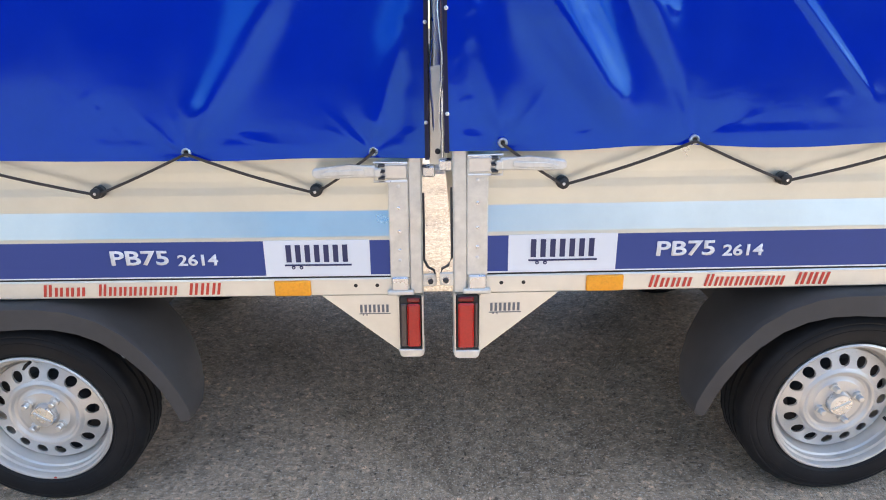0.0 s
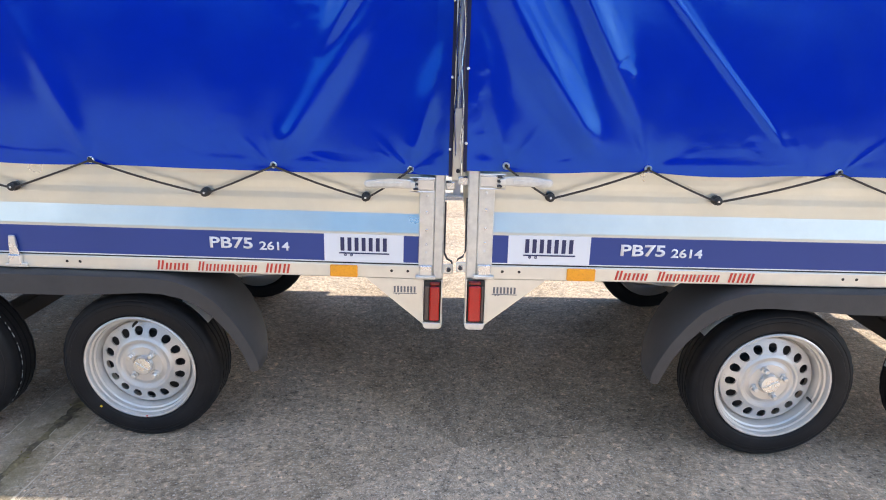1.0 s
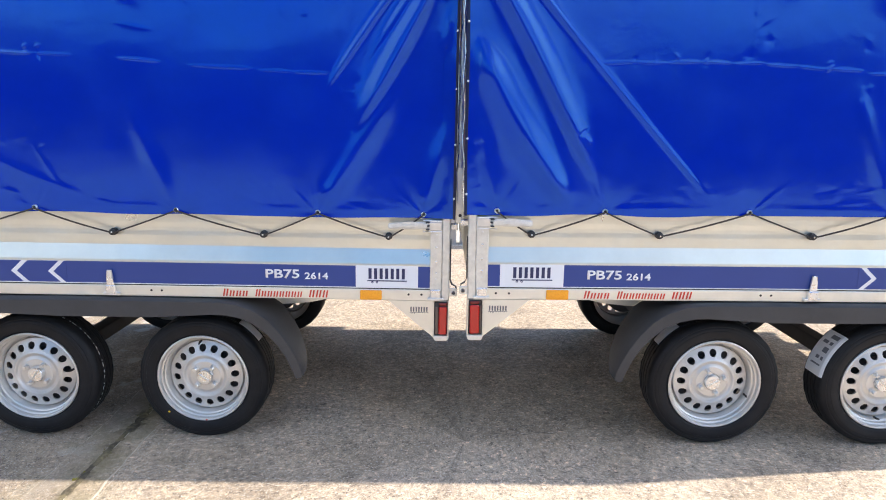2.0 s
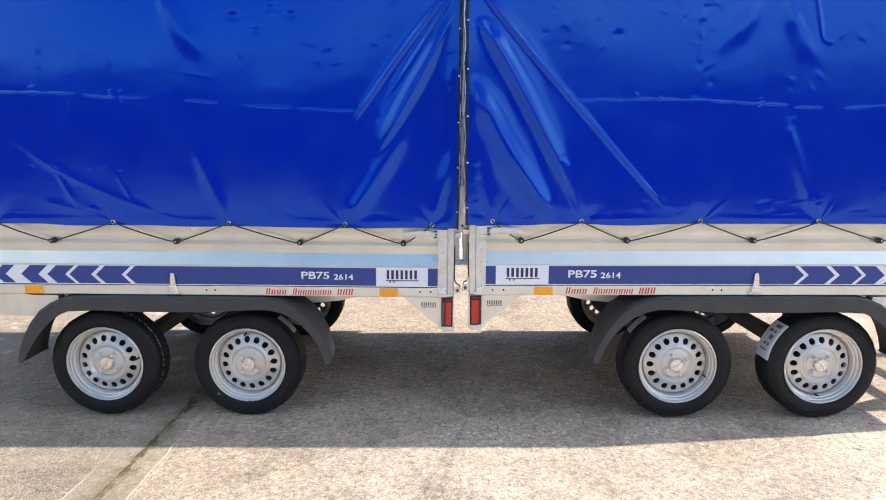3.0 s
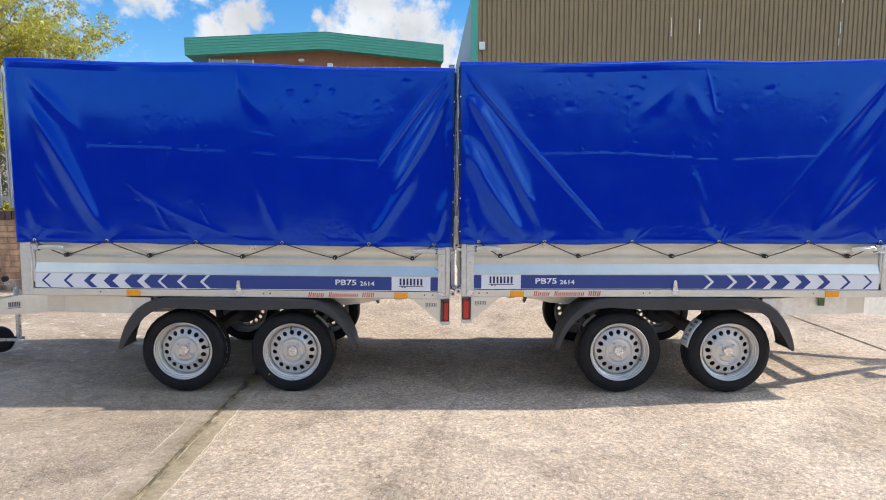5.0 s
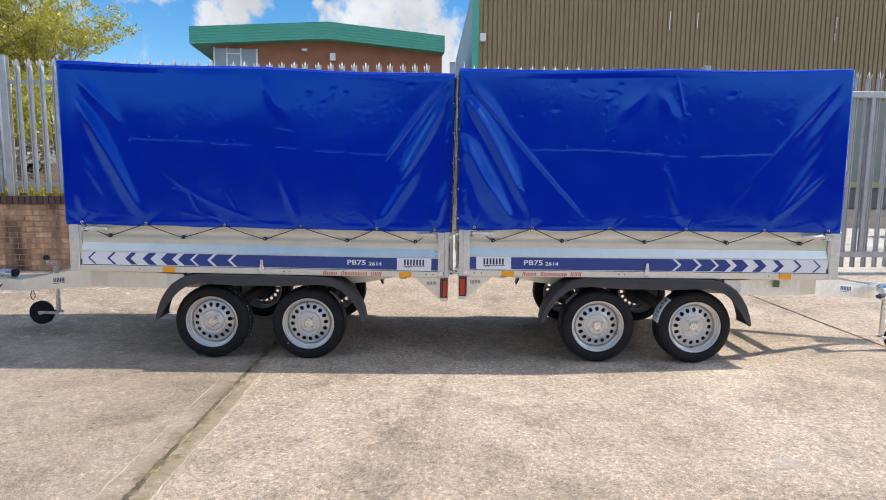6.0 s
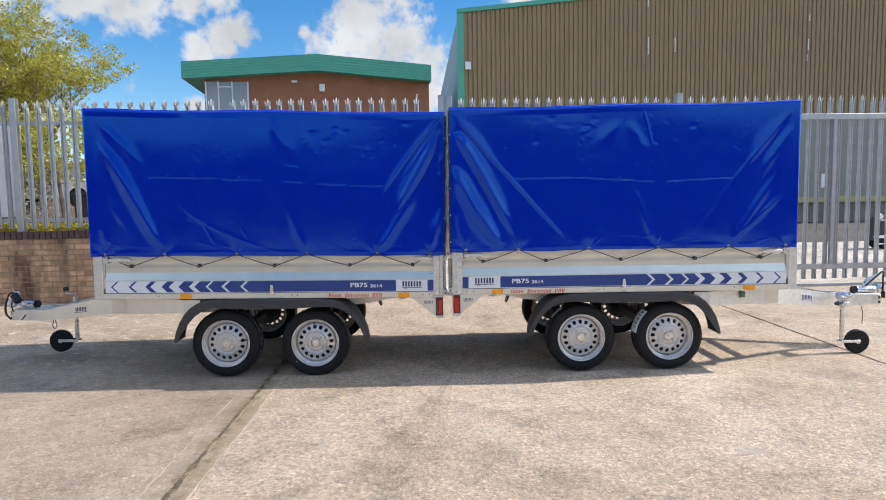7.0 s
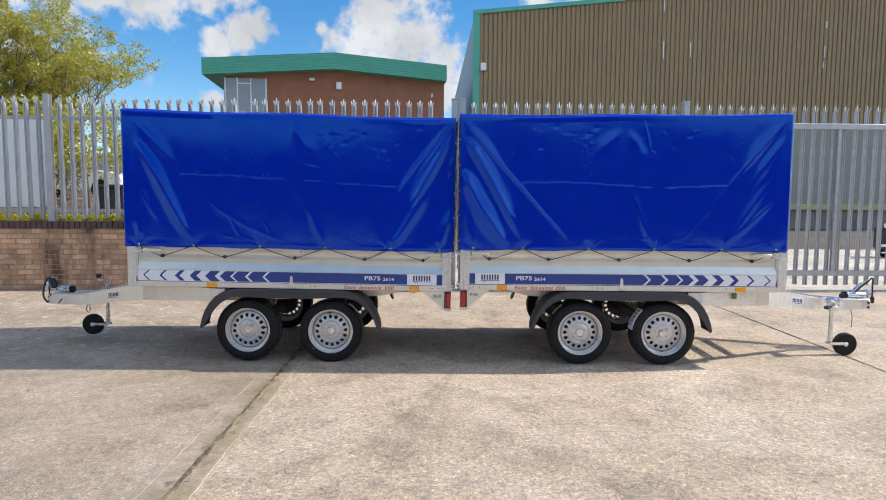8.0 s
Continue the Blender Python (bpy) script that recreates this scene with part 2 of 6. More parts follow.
def concrete(name, tone, mottle=0.70, lichen=0.0, cool=1.0):
    m = bpy.data.materials.new(name)
    m.use_nodes = True
    n, l = m.node_tree.nodes, m.node_tree.links
    b = n["Principled BSDF"]
    b.inputs["Roughness"].default_value = 0.88
    tc = n.new("ShaderNodeTexCoord")

    def tex(s, detail, rgh=0.6, kind="ShaderNodeTexNoise"):
        t = n.new(kind)
        t.inputs["Scale"].default_value = s
        if kind == "ShaderNodeTexNoise":
            t.inputs["Detail"].default_value, t.inputs["Roughness"].default_value = detail, rgh
        l.new(tc.outputs["Object"], t.inputs["Vector"])
        return t

    def ramp(src, stops):
        r = n.new("ShaderNodeValToRGB")
        while len(r.color_ramp.elements) < len(stops):
            r.color_ramp.elements.new(0.5)
        for e, (p, c) in zip(r.color_ramp.elements, stops):
            e.position, e.color = p, (*c, 1)
        l.new(src, r.inputs["Fac"])
        return r.outputs["Color"]

    def mix(kind, fac, a, c):
        x = n.new("ShaderNodeMix")
        x.data_type, x.blend_type = "RGBA", kind
        for sock, v in (("Factor", fac), ("A", a), ("B", c)):
            if isinstance(v, (int, float)):
                x.inputs[sock].default_value = v
            elif isinstance(v, tuple):
                x.inputs[sock].default_value = (*v, 1)
            else:
                l.new(v, x.inputs[sock])
        return x.outputs["Result"]

    broad = ramp(tex(0.8, 7, 0.62).outputs["Fac"], [(0.32, (0.39, 0.296, 0.210)), (0.45, (0.535, 0.408, 0.290)), (0.55, (0.585, 0.455, 0.340)), (0.68, (0.70, 0.562, 0.427))])
    blot = ramp(tex(3.5, 8, 0.7).outputs["Fac"], [(0.28, (0.66, 0.66, 0.66)), (0.46, (1, 1, 1)), (0.75, (1.12, 1.12, 1.12))])
    mott = ramp(tex(34, 6, 0.8).outputs["Fac"], [(0.34, (0.36, 0.35, 0.34)), (0.47, (0.95, 0.95, 0.95)), (0.64, (1.7, 1.67, 1.62))])
    chips = tex(95, 0, 0.5, "ShaderNodeTexVoronoi")
    grit = ramp(chips.outputs["Color"], [(0.06, (0.66, 0.65, 0.64)), (0.30, (0.94, 0.94, 0.94)), (0.75, (1.0, 1.0, 1.0)), (0.90, (1.7, 1.67, 1.62))])
    fine = ramp(tex(330, 3, 0.7).outputs["Fac"], [(0.38, (0.6, 0.6, 0.6)), (0.62, (1.35, 1.35, 1.35))])
    spots = ramp(tex(13, 2, 0.5).outputs["Fac"], [(0.69, (1, 1, 1)), (0.74, (0.40, 0.39, 0.38))])
    scuff = ramp(tex(11, 7, 0.75).outputs["Fac"], [(0.34, (0.50, 0.49, 0.48)), (0.50, (1, 1, 1)), (0.66, (1.22, 1.21, 1.18))])
    c = mix("MULTIPLY", 0.85, broad, blot)
    c = mix("MULTIPLY", 0.5, c, scuff)
    # broad random patches of slightly darker and lighter tone
    patchy = ramp(tex(1.7, 9, 0.72).outputs["Fac"], [(0.36, (0.58, 0.585, 0.60)), (0.49, (1, 1, 1)), (0.70, (1.08, 1.08, 1.06))])
    c = mix("MULTIPLY", 0.55, c, patchy)
    c = mix("MULTIPLY", mottle, c, mott)
    c = mix("MULTIPLY", 0.8, c, grit)
    c = mix("MULTIPLY", 0.8, c, fine)
    c = mix("MULTIPLY", 0.8, c, spots)
    # exposed grit: ragged light chips and dark pits of mixed size
    light = ramp(tex(135, 3, 0.7).outputs["Fac"], [(0.565, (0, 0, 0)), (0.625, (1, 1, 1))])
    light_big = ramp(tex(62, 2, 0.6).outputs["Fac"], [(0.64, (0, 0, 0)), (0.69, (1, 1, 1))])
    pits = ramp(tex(85, 2.5, 0.6).outputs["Fac"], [(0.335, (1, 1, 1)), (0.385, (0, 0, 0))])
    c = mix("MIX", mix("MULTIPLY", 1.0, light, (0.85, 0.85, 0.85)), c, (0.92, 0.84, 0.72))
    c = mix("MIX", mix("MULTIPLY", 1.0, light_big, (0.55, 0.55, 0.55)), c, (0.80, 0.72, 0.60))
    c = mix("MIX", mix("MULTIPLY", 1.0, pits, (0.75, 0.75, 0.75)), c, (0.07, 0.06, 0.05))
    hollows = ramp(tex(42, 3, 0.6).outputs["Fac"], [(0.335, (1, 1, 1)), (0.375, (0, 0, 0))])
    c = mix("MIX", mix("MULTIPLY", 1.0, hollows, (0.5, 0.5, 0.5)), c, (0.085, 0.072, 0.06))
    if lichen:
        # pale lichen flecks over the far end of the slab
        fleck = ramp(tex(7.5, 3, 0.55).outputs["Fac"], [(0.60, (0, 0, 0)), (0.66, (1, 1, 1))])
        sp = n.new("ShaderNodeSeparateXYZ")
        l.new(tc.outputs["Object"], sp.inputs[0])
        rng = n.new("ShaderNodeMapRange")
        rng.inputs["From Min"].default_value, rng.inputs["From Max"].default_value = -0.6, 1.2
        l.new(sp.outputs["Y"], rng.inputs["Value"])
        patch = mix("MULTIPLY", 1.0, fleck, rng.outputs["Result"])
        c = mix("MIX", mix("MULTIPLY", 1.0, patch, (lichen, lichen, lichen)), c, (0.86, 0.80, 0.70))
    # dark moss stains that creep out from the open joint, and a green bloom beside it
    sx = n.new("ShaderNodeSeparateXYZ")
    l.new(tc.outputs["Object"], sx.inputs[0])

    def calc(op, a, b2):
        k = n.new("ShaderNodeMath")
        k.operation = op
        for i, v in enumerate((a, b2)):
            if isinstance(v, (int, float)):
                k.inputs[i].default_value = v
            else:
                l.new(v, k.inputs[i])
        return k.outputs[0]

    off = calc("ABSOLUTE", calc("SUBTRACT", sx.outputs["X"], -1.405), 0)
    # trowelled margins along the joint: a worn yellowish one and a smooth pale one
    for x_from, x_to, tint, gain in ((-1.412, -1.308, (0.37, 0.29, 0.17), 0.62), (-1.548, -1.420, (0.58, 0.46, 0.34), 0.45)):
        inside = calc("MULTIPLY", calc("GREATER_THAN", sx.outputs["X"], x_from), calc("LESS_THAN", sx.outputs["X"], x_to))
        worn = n.new("ShaderNodeMapRange")
        worn.inputs["From Min"].default_value, worn.inputs["From Max"].default_value = 0.34, 0.56
        l.new(tex(4.0, 8, 0.75).outputs["Fac"], worn.inputs["Value"])
        c = mix("MIX", calc("MULTIPLY", calc("MULTIPLY", inside, worn.outputs["Result"]), gain), c, tint)
    for reach, freq, tint, gain in ((0.095, 9, (0.11, 0.085, 0.055), 0.9), (0.19, 5, (0.32, 0.245, 0.14), 0.7), (0.5, 6, (0.32, 0.27, 0.15), 0.35)):
        near = calc("SUBTRACT", 1.0, calc("DIVIDE", off, reach))
        blob = calc("ADD", near, calc("MULTIPLY", calc("SUBTRACT", tex(freq, 7, 0.7).outputs["Fac"], 0.56), 5.0))
        rg = n.new("ShaderNodeMapRange")
        rg.inputs["From Min"].default_value, rg.inputs["From Max"].default_value = 0.35, 1.0
        l.new(blob, rg.inputs["Value"])
        close = n.new("ShaderNodeMapRange")
        close.inputs["From Max"].default_value = 0.35
        l.new(near, close.inputs["Value"])
        c = mix("MIX", calc("MULTIPLY", calc("MULTIPLY", rg.outputs["Result"], close.outputs["Result"]), gain), c, tint)
    c = mix("MULTIPLY", 1.0, c, (tone, tone * cool ** 0.5, tone * cool))
    l.new(c, b.inputs["Base Color"])
    hgt = tex(120, 5, 0.7)
    bp = n.new("ShaderNodeBump")
    bp.inputs["Strength"].default_value, bp.inputs["Distance"].default_value = 0.9, 0.004
    l.new(hgt.outputs["Fac"], bp.inputs["Height"])
    l.new(bp.outputs["Normal"], b.inputs["Normal"])
    return m


M["concrete"] = concrete("yard_concrete", 0.84)
M["concrete_dark"] = concrete("older_yard_concrete", 0.70, 0.35, 0.85)
M["far_ground"] = material("far_tarmac", (0.115, 0.10, 0.085), 0.9, var=0.2, scale=0.7, second=(0.08, 0.072, 0.065), second_scale=0.3)
M["concrete_pale"] = concrete("pale_bleached_concrete", 1.0, 0.3, 0.0, 1.28)
M["moss"] = material("joint_moss", (0.21, 0.172, 0.055), 0.9, var=0.3, scale=9, island=0.4)
M["laitance"] = material("pale_cement_seam", (0.60, 0.50, 0.38), 0.9, var=0.3, scale=18, bump=0.002, bump_scale=80)
M["joint"] = material("joint_dirt", (0.25, 0.20, 0.12), 0.95, var=0.4, scale=20, bump=0.004, bump_scale=60, second=(0.05, 0.04, 0.03), second_scale=3.4, second_lim=(0.50, 0.58))
M["soil"] = material("joint_soil", (0.12, 0.095, 0.06), 0.95, var=0.5, scale=60, bump=0.006, bump_scale=110, second=(0.30, 0.235, 0.12), second_scale=5.0, second_lim=(0.47, 0.62))
M["stain"] = material("bluish_paint_stain", (0.46, 0.385, 0.305), 0.8, var=0.3, scale=25)
M["yellow_dot"] = material("yellow_paint", (0.75, 0.50, 0.03), 0.5)


# ---- mesh helpers ----
def part(name, bm, mat, parent=None, label="", smooth=None):
    me = bpy.data.meshes.new(name)
    bmesh.ops.recalc_face_normals(bm, faces=bm.faces)
    bm.to_mesh(me)
    bm.free()
    for one in (mat if isinstance(mat, (list, tuple)) else [mat]):
        me.materials.append(one)
    if smooth is not None:
        me.shade_smooth()
        if smooth < 180:
            me.set_sharp_from_angle(angle=radians(smooth))
    ob = new(name, me)
    if parent is not None:
        ob.parent = parent
    if label:
        ob["label"] = label
    return ob


def thing(name, m, label, category, group="", kind=""):
    e = new(name)
    e.empty_display_size = 0.1
    e.matrix_basis = m
    return tagged(e, label, category, group, kind)


def add_box(bm, a, b, bevel=0.0, seg=1):
    lo = [min(p, q) for p, q in zip(a, b)]
    hi = [max(p, q) for p, q in zip(a, b)]
    r = bmesh.ops.create_cube(bm, size=1.0)
    vs = r["verts"]
    for v in vs:
        v.co = Vector([lo[i] + (v.co[i] + 0.5) * (hi[i] - lo[i]) for i in range(3)])
    if bevel > 0:
        es = list({e for v in vs for e in v.link_edges})
        bmesh.ops.bevel(bm, geom=es, offset=bevel, segments=seg, affect="EDGES", profile=0.5)
    return bm


def box(a, b, bevel=0.0, seg=1):
    return add_box(bmesh.new(), a, b, bevel, seg)


def add_tube(bm, pts, radii, sides=8, caps=True):
    pts = [Vector(p) for p in pts]
    if isinstance(radii, (int, float)):
        radii = [radii] * len(pts)
    rings = []
    for i, p in enumerate(pts):
        d = (pts[min(i + 1, len(pts) - 1)] - pts[max(i - 1, 0)]).normalized()
        side = d.cross(Vector((0, 0, 1)) if abs(d.z) < 0.9 else Vector((1, 0, 0))).normalized()
        upv = side.cross(d)
        rings.append([bm.verts.new(p + radii[i] * (math.cos(2 * math.pi * k / sides) * side + math.sin(2 * math.pi * k / sides) * upv)) for k in range(sides)])
    for a, b in zip(rings, rings[1:]):
        for k in range(sides):
            bm.faces.new((a[k], a[(k + 1) % sides], b[(k + 1) % sides], b[k]))
    if caps:
        bm.faces.new(rings[0])
        bm.faces.new(rings[-1])
    return bm


def tube(pts, radii, sides=8):
    return add_tube(bmesh.new(), pts, radii, sides)


def add_prism(bm, outline, axis, lo, hi):
    """A flat outline of (a, b) pairs, drawn along axis 0, 1 or 2 from lo to hi."""
    def place(a, b, c):
        return ((c, a, b), (a, c, b), (a, b, c))[axis]
    bot = [bm.verts.new(place(a, b, lo)) for a, b in outline]
    top = [bm.verts.new(place(a, b, hi)) for a, b in outline]
    n = len(outline)
    bm.faces.new(bot)
    bm.faces.new(top[::-1])
    for k in range(n):
        bm.faces.new((bot[k], bot[(k + 1) % n], top[(k + 1) % n], top[k]))
    return bm


def prism(outline, axis, lo, hi, bevel=0.0):
    bm = add_prism(bmesh.new(), outline, axis, lo, hi)
    if bevel:
        bmesh.ops.bevel(bm, geom=list(bm.edges), offset=bevel, segments=1, affect="EDGES")
    return bm


def add_lathe(bm, profile, centre, seg=48, axis=1):
    """Profile of (radius, depth) pairs turned about the y axis through centre."""
    cx, cy, cz = centre
    rings = []
    for r, d in profile:
        rings.append([bm.verts.new((cx + r * math.cos(2 * math.pi * k / seg), cy + d, cz + r * math.sin(2 * math.pi * k / seg))) for k in range(seg)])
    for a, b in zip(rings, rings[1:]):
        for k in range(seg):
            bm.faces.new((a[k], a[(k + 1) % seg], b[(k + 1) % seg], b[k]))
    return rings


def lathe(profile, centre, seg=48, cap_first=False, cap_last=False):
    bm = bmesh.new()
    rings = add_lathe(bm, profile, centre, seg)
    if cap_first:
        bm.faces.new(rings[0])
    if cap_last:
        bm.faces.new(rings[-1])
    return bm


def text_mesh(words, size, x, z, y, depth=0.0006, align="LEFT", shear=0.0, bold=0.0):
    """Flat letters that face -y, their baseline's start at x, z, as a bmesh."""
    cu = bpy.data.curves.new("letters", "FONT")
    cu.body, cu.size, cu.align_x, cu.shear, cu.offset, cu.extrude = words, size, align, shear, bold, depth
    cu.resolution_u = 3
    ob = new("letters", cu)
    bpy.context.view_layer.update()
    me = bpy.data.meshes.new_from_object(ob.evaluated_get(bpy.context.evaluated_depsgraph_get()))
    bm = bmesh.new()
    bm.from_mesh(me)
    bmesh.ops.transform(bm, matrix=Matrix.Translation((x, y, z)) @ Matrix.Rotation(radians(90), 4, "X"), verts=bm.verts)
    bpy.data.objects.remove(ob)
    bpy.data.curves.remove(cu)
    bpy.data.meshes.remove(me)
    return bm


def translucent(mat, tint, share):
    """Thin leaves let part of the light through."""
    n, l = mat.node_tree.nodes, mat.node_tree.links
    out = next(k for k in n if k.type == "OUTPUT_MATERIAL")
    tl = n.new("ShaderNodeBsdfTranslucent")
    tl.inputs["Color"].default_value = (*tint, 1)
    mx = n.new("ShaderNodeMixShader")
    mx.inputs["Fac"].default_value = share
    l.new(n["Principled BSDF"].outputs["BSDF"], mx.inputs[1])
    l.new(tl.outputs["BSDF"], mx.inputs[2])
    l.new(mx.outputs["Shader"], out.inputs["Surface"])


translucent(M["leaf"], (0.52, 0.49, 0.06), 0.4)
translucent(M["shrub"], (0.5, 0.45, 0.03), 0.35)


# ---- ground and setting ----
def plane(name, corners, mat, kind="structure", label="", category=""):
    bm = bmesh.new()
    bm.faces.new([bm.verts.new(c) for c in corners])
    ob = part(name, bm, mat)
    return tagged(ob, label, category, "", kind)


ground = plane("ground", [(-400, -400, -0.02), (400, -400, -0.02), (400, 700, -0.02), (-400, 700, -0.02)], M["far_ground"], label="dull grey tarmac reaching to the horizon", category="ground")
joint_bed = plane("trim", [(-24, -16, -0.005), (24, -16, -0.005), (24, 12.1, -0.005), (-24, 12.1, -0.005)], M["joint"], label="dark mossy dirt in the slab joints", category="joint")
pavement = thing("pavement", pose(0, 0, 0), "sunlit weathered tan concrete yard slabs with mossy joints", "pavement", kind="structure")


def slab(x0, x1, y0, y1, mat):
    """A cast slab with slightly broken arrises."""
    bm = bmesh.new()
    rnd = random.Random(int(x0 * 31 + y0 * 7))
    ring = []

    def edge(ax, ay, bx, by):
        n = max(2, int(math.hypot(bx - ax, by - ay) / 0.05))
        for k in range(n):
            f = k / n
            ring.append((ax + (bx - ax) * f + rnd.uniform(-0.0055, 0.0055), ay + (by - ay) * f + rnd.uniform(-0.0065, 0.0065)))

    edge(x0, y0, x1, y0), edge(x1, y0, x1, y1), edge(x1, y1, x0, y1), edge(x0, y1, x0, y0)
    top = [bm.verts.new((x, y, 0.0)) for x, y in ring]
    cx, cy = (x0 + x1) / 2, (y0 + y1) / 2
    low = [bm.verts.new((cx + (x - cx) * (1 + 0.004 / abs(x1 - x0)), cy + (y - cy) * (1 + 0.004 / abs(y1 - y0)), -0.016)) for x, y in ring]
    bm.faces.new(top)
    for k in range(len(ring)):
        j = (k + 1) % len(ring)
        bm.faces.new((top[k], top[j], low[j], low[k]))
    return part("slab", bm, mat, pavement)


GAP = 0.012
XS = [-15.87, -11.05, -6.23, -1.417, 3.40, 8.22, 13.04]
YS = [-13.0, -4.2, 4.05, 12.0]
for i in range(len(XS) - 1):
    for j in range(len(YS) - 1):
        slab(XS[i] + GAP * (1.0 if i == 3 else 1.5 if i > 3 else 1), XS[i + 1] - GAP * (0.7 if i == 2 else 1.3 if i > 2 else 1), YS[j] + GAP, YS[j + 1] - GAP, M["concrete_dark"] if i == 2 and j < 2 else M["concrete_pale"] if j == 2 and i > 2 else M["concrete"])

# pale cement seams beside the mossy joint
seam_rnd = random.Random(9)
for dx, half in ((0.108, 0.0034), (0.124, 0.0014), (-0.130, 0.0020), (0.014, 0.0016)):
    bm = bmesh.new()
    a, b = [], []
    for k in range(150):
        y = -4.1 + 8.0 * k / 149
        x = -1.417 + dx + seam_rnd.uniform(-0.004, 0.004) + 0.012 * noise.noise(Vector((y * 1.5, dx * 30, 0)))
        w = half * max(0.2, 0.8 + 1.5 * noise.noise(Vector((y * 4, dx * 50, 3))))
        a.append((bm.verts.new((x - w, y, 0.0008)), bm.verts.new((x, y, 0.0008 + 0.25 * w)), bm.verts.new((x + w, y, 0.0008))))
    for p, q in zip(a, a[1:]):
        bm.faces.new((p[0], p[1], q[1], q[0]))
        bm.faces.new((p[1], p[2], q[2], q[1]))
    part("cement_seam", bm, M["laitance"], pavement)

bm = bmesh.new()
a = []
for k in range(620):
    y = -4.15 + 8.1 * k / 619
    x = -1.4145 + 0.005 * noise.noise(Vector((y * 2.3, 1.0, 0.0)))
    patch = max(0.0, noise.noise(Vector((y * 1.3, 7.0, 0.0))) + 0.25)
    wl_, wr_ = (0.008 + patch * 0.052 * max(0.0, 0.4 + noise.noise(Vector((y * 13, q, 2.0))) + 0.6 * noise.noise(Vector((y * 41, q, 3.0)))) for q in (1.0, 8.0))
    a.append([bm.verts.new((x + d, y, h)) for d, h in ((-wl_ - 0.004, -0.004), (-wl_, 0.0012), (-0.3 * wl_, 0.004 + 0.004 * noise.noise(Vector((y * 30, 1, 1)))), (0.4 * wr_, 0.0035 + 0.004 * noise.noise(Vector((y * 27, 5, 1)))), (wr_, 0.0012), (wr_ + 0.004, -0.004))])
for p, q in zip(a, a[1:]):
    for k in range(5):
        bm.faces.new((p[k], p[k + 1], q[k + 1], q[k]))
part("joint_soil", bm, M["soil"], pavement, "dark crumbly soil and moss in the joint")

bm = bmesh.new()
ring = [bm.verts.new((1.50 + 0.075 * math.cos(a) * (1 + 0.4 * noise.noise(Vector((math.cos(a) * 2, math.sin(a) * 2, 1)))), -1.58 + 0.055 * math.sin(a) * (1 + 0.5 * noise.noise(Vector((math.cos(a) * 3, math.sin(a) * 3, 4)))), 0.0008)) for a in np.linspace(0, 2 * math.pi, 36, endpoint=False)]
bm.faces.new(ring)
part("stain", bm, M["stain"], pavement, "small bluish grey stain")

# ---- brick wall and palisade fence along one line ----
FENCE = pose(0, 4.18, 0, 0, 0, math.degrees(math.atan(0.0224)))
PITCH = 0.1595


def pale_bm():
    """A W-section pale with a split, splayed triple point."""
    bm = bmesh.new()
    h, w, t = 1.0, 0.033, 0.0035
    sec = [(-w, 0.016), (-w * 0.62, -0.012), (-w * 0.22, -0.012), (0, 0.004), (w * 0.22, -0.012), (w * 0.62, -0.012), (w, 0.016)]
    zs = [0.0, 1.0]
    rows = []
    for z in zs:
        rows.append([bm.verts.new((x, y - t, z)) for x, y in sec] + [bm.verts.new((x, y + t, z)) for x, y in sec[::-1]])
    n = len(rows[0])
    for k in range(n):
        bm.faces.new((rows[0][k], rows[0][(k + 1) % n], rows[1][(k + 1) % n], rows[1][k]))
    bm.faces.new(rows[0])
    bm.faces.new(rows[1])
    return bm


def fence_pale_mesh(height):
    bm = pale_bm()
    for v in bm.verts:
        v.co.z *= height
    # three blades, the outer two bent outwards
    for x0, x1, tip, bend in ((-0.033, -0.012, -0.037, -0.018), (-0.012, 0.012, 0.0, 0.006), (0.012, 0.033, 0.037, -0.018)):
        z = height
        ht = 0.105 if bend > 0 else 0.07
        a = [bm.verts.new((x0, -0.012, z)), bm.verts.new((x1, 0.004, z)), bm.verts.new((x1, 0.010, z)), bm.verts.new((x0, -0.004, z))]
        mid = [bm.verts.new((x0 + (tip - (x0 + x1) / 2) * 0.5, bend * 0.5 - 0.011, z + ht * 0.55)), bm.verts.new((x1 + (tip - (x0 + x1) / 2) * 0.5, bend * 0.5 + 0.004, z + ht * 0.55)),
               bm.verts.new((x1 + (tip - (x0 + x1) / 2) * 0.5, bend * 0.5 + 0.010, z + ht * 0.55)), bm.verts.new((x0 + (tip - (x0 + x1) / 2) * 0.5, bend * 0.5 - 0.003, z + ht * 0.55))]
        top = bm.verts.new((tip, bend, z + ht))
        bm.faces.new(a)
        for k in range(4):
            bm.faces.new((a[k], a[(k + 1) % 4], mid[(k + 1) % 4], mid[k]))
            bm.faces.new((mid[k], mid[(k + 1) % 4], top))
    bmesh.ops.recalc_face_normals(bm, faces=bm.faces)
    me = bpy.data.meshes.new("pale")
    bm.to_mesh(me)
    bm.free()
    me.materials.append(M["fence"])
    return me


def i_post(z0, z1):
    bm = bmesh.new()
    add_box(bm, (-0.040, -0.045, z0), (0.040, -0.037, z1))
    add_box(bm, (-0.040, 0.037, z0), (0.040, 0.045, z1))
    add_box(bm, (-0.004, -0.037, z0), (0.004, 0.037, z1))
    return bm


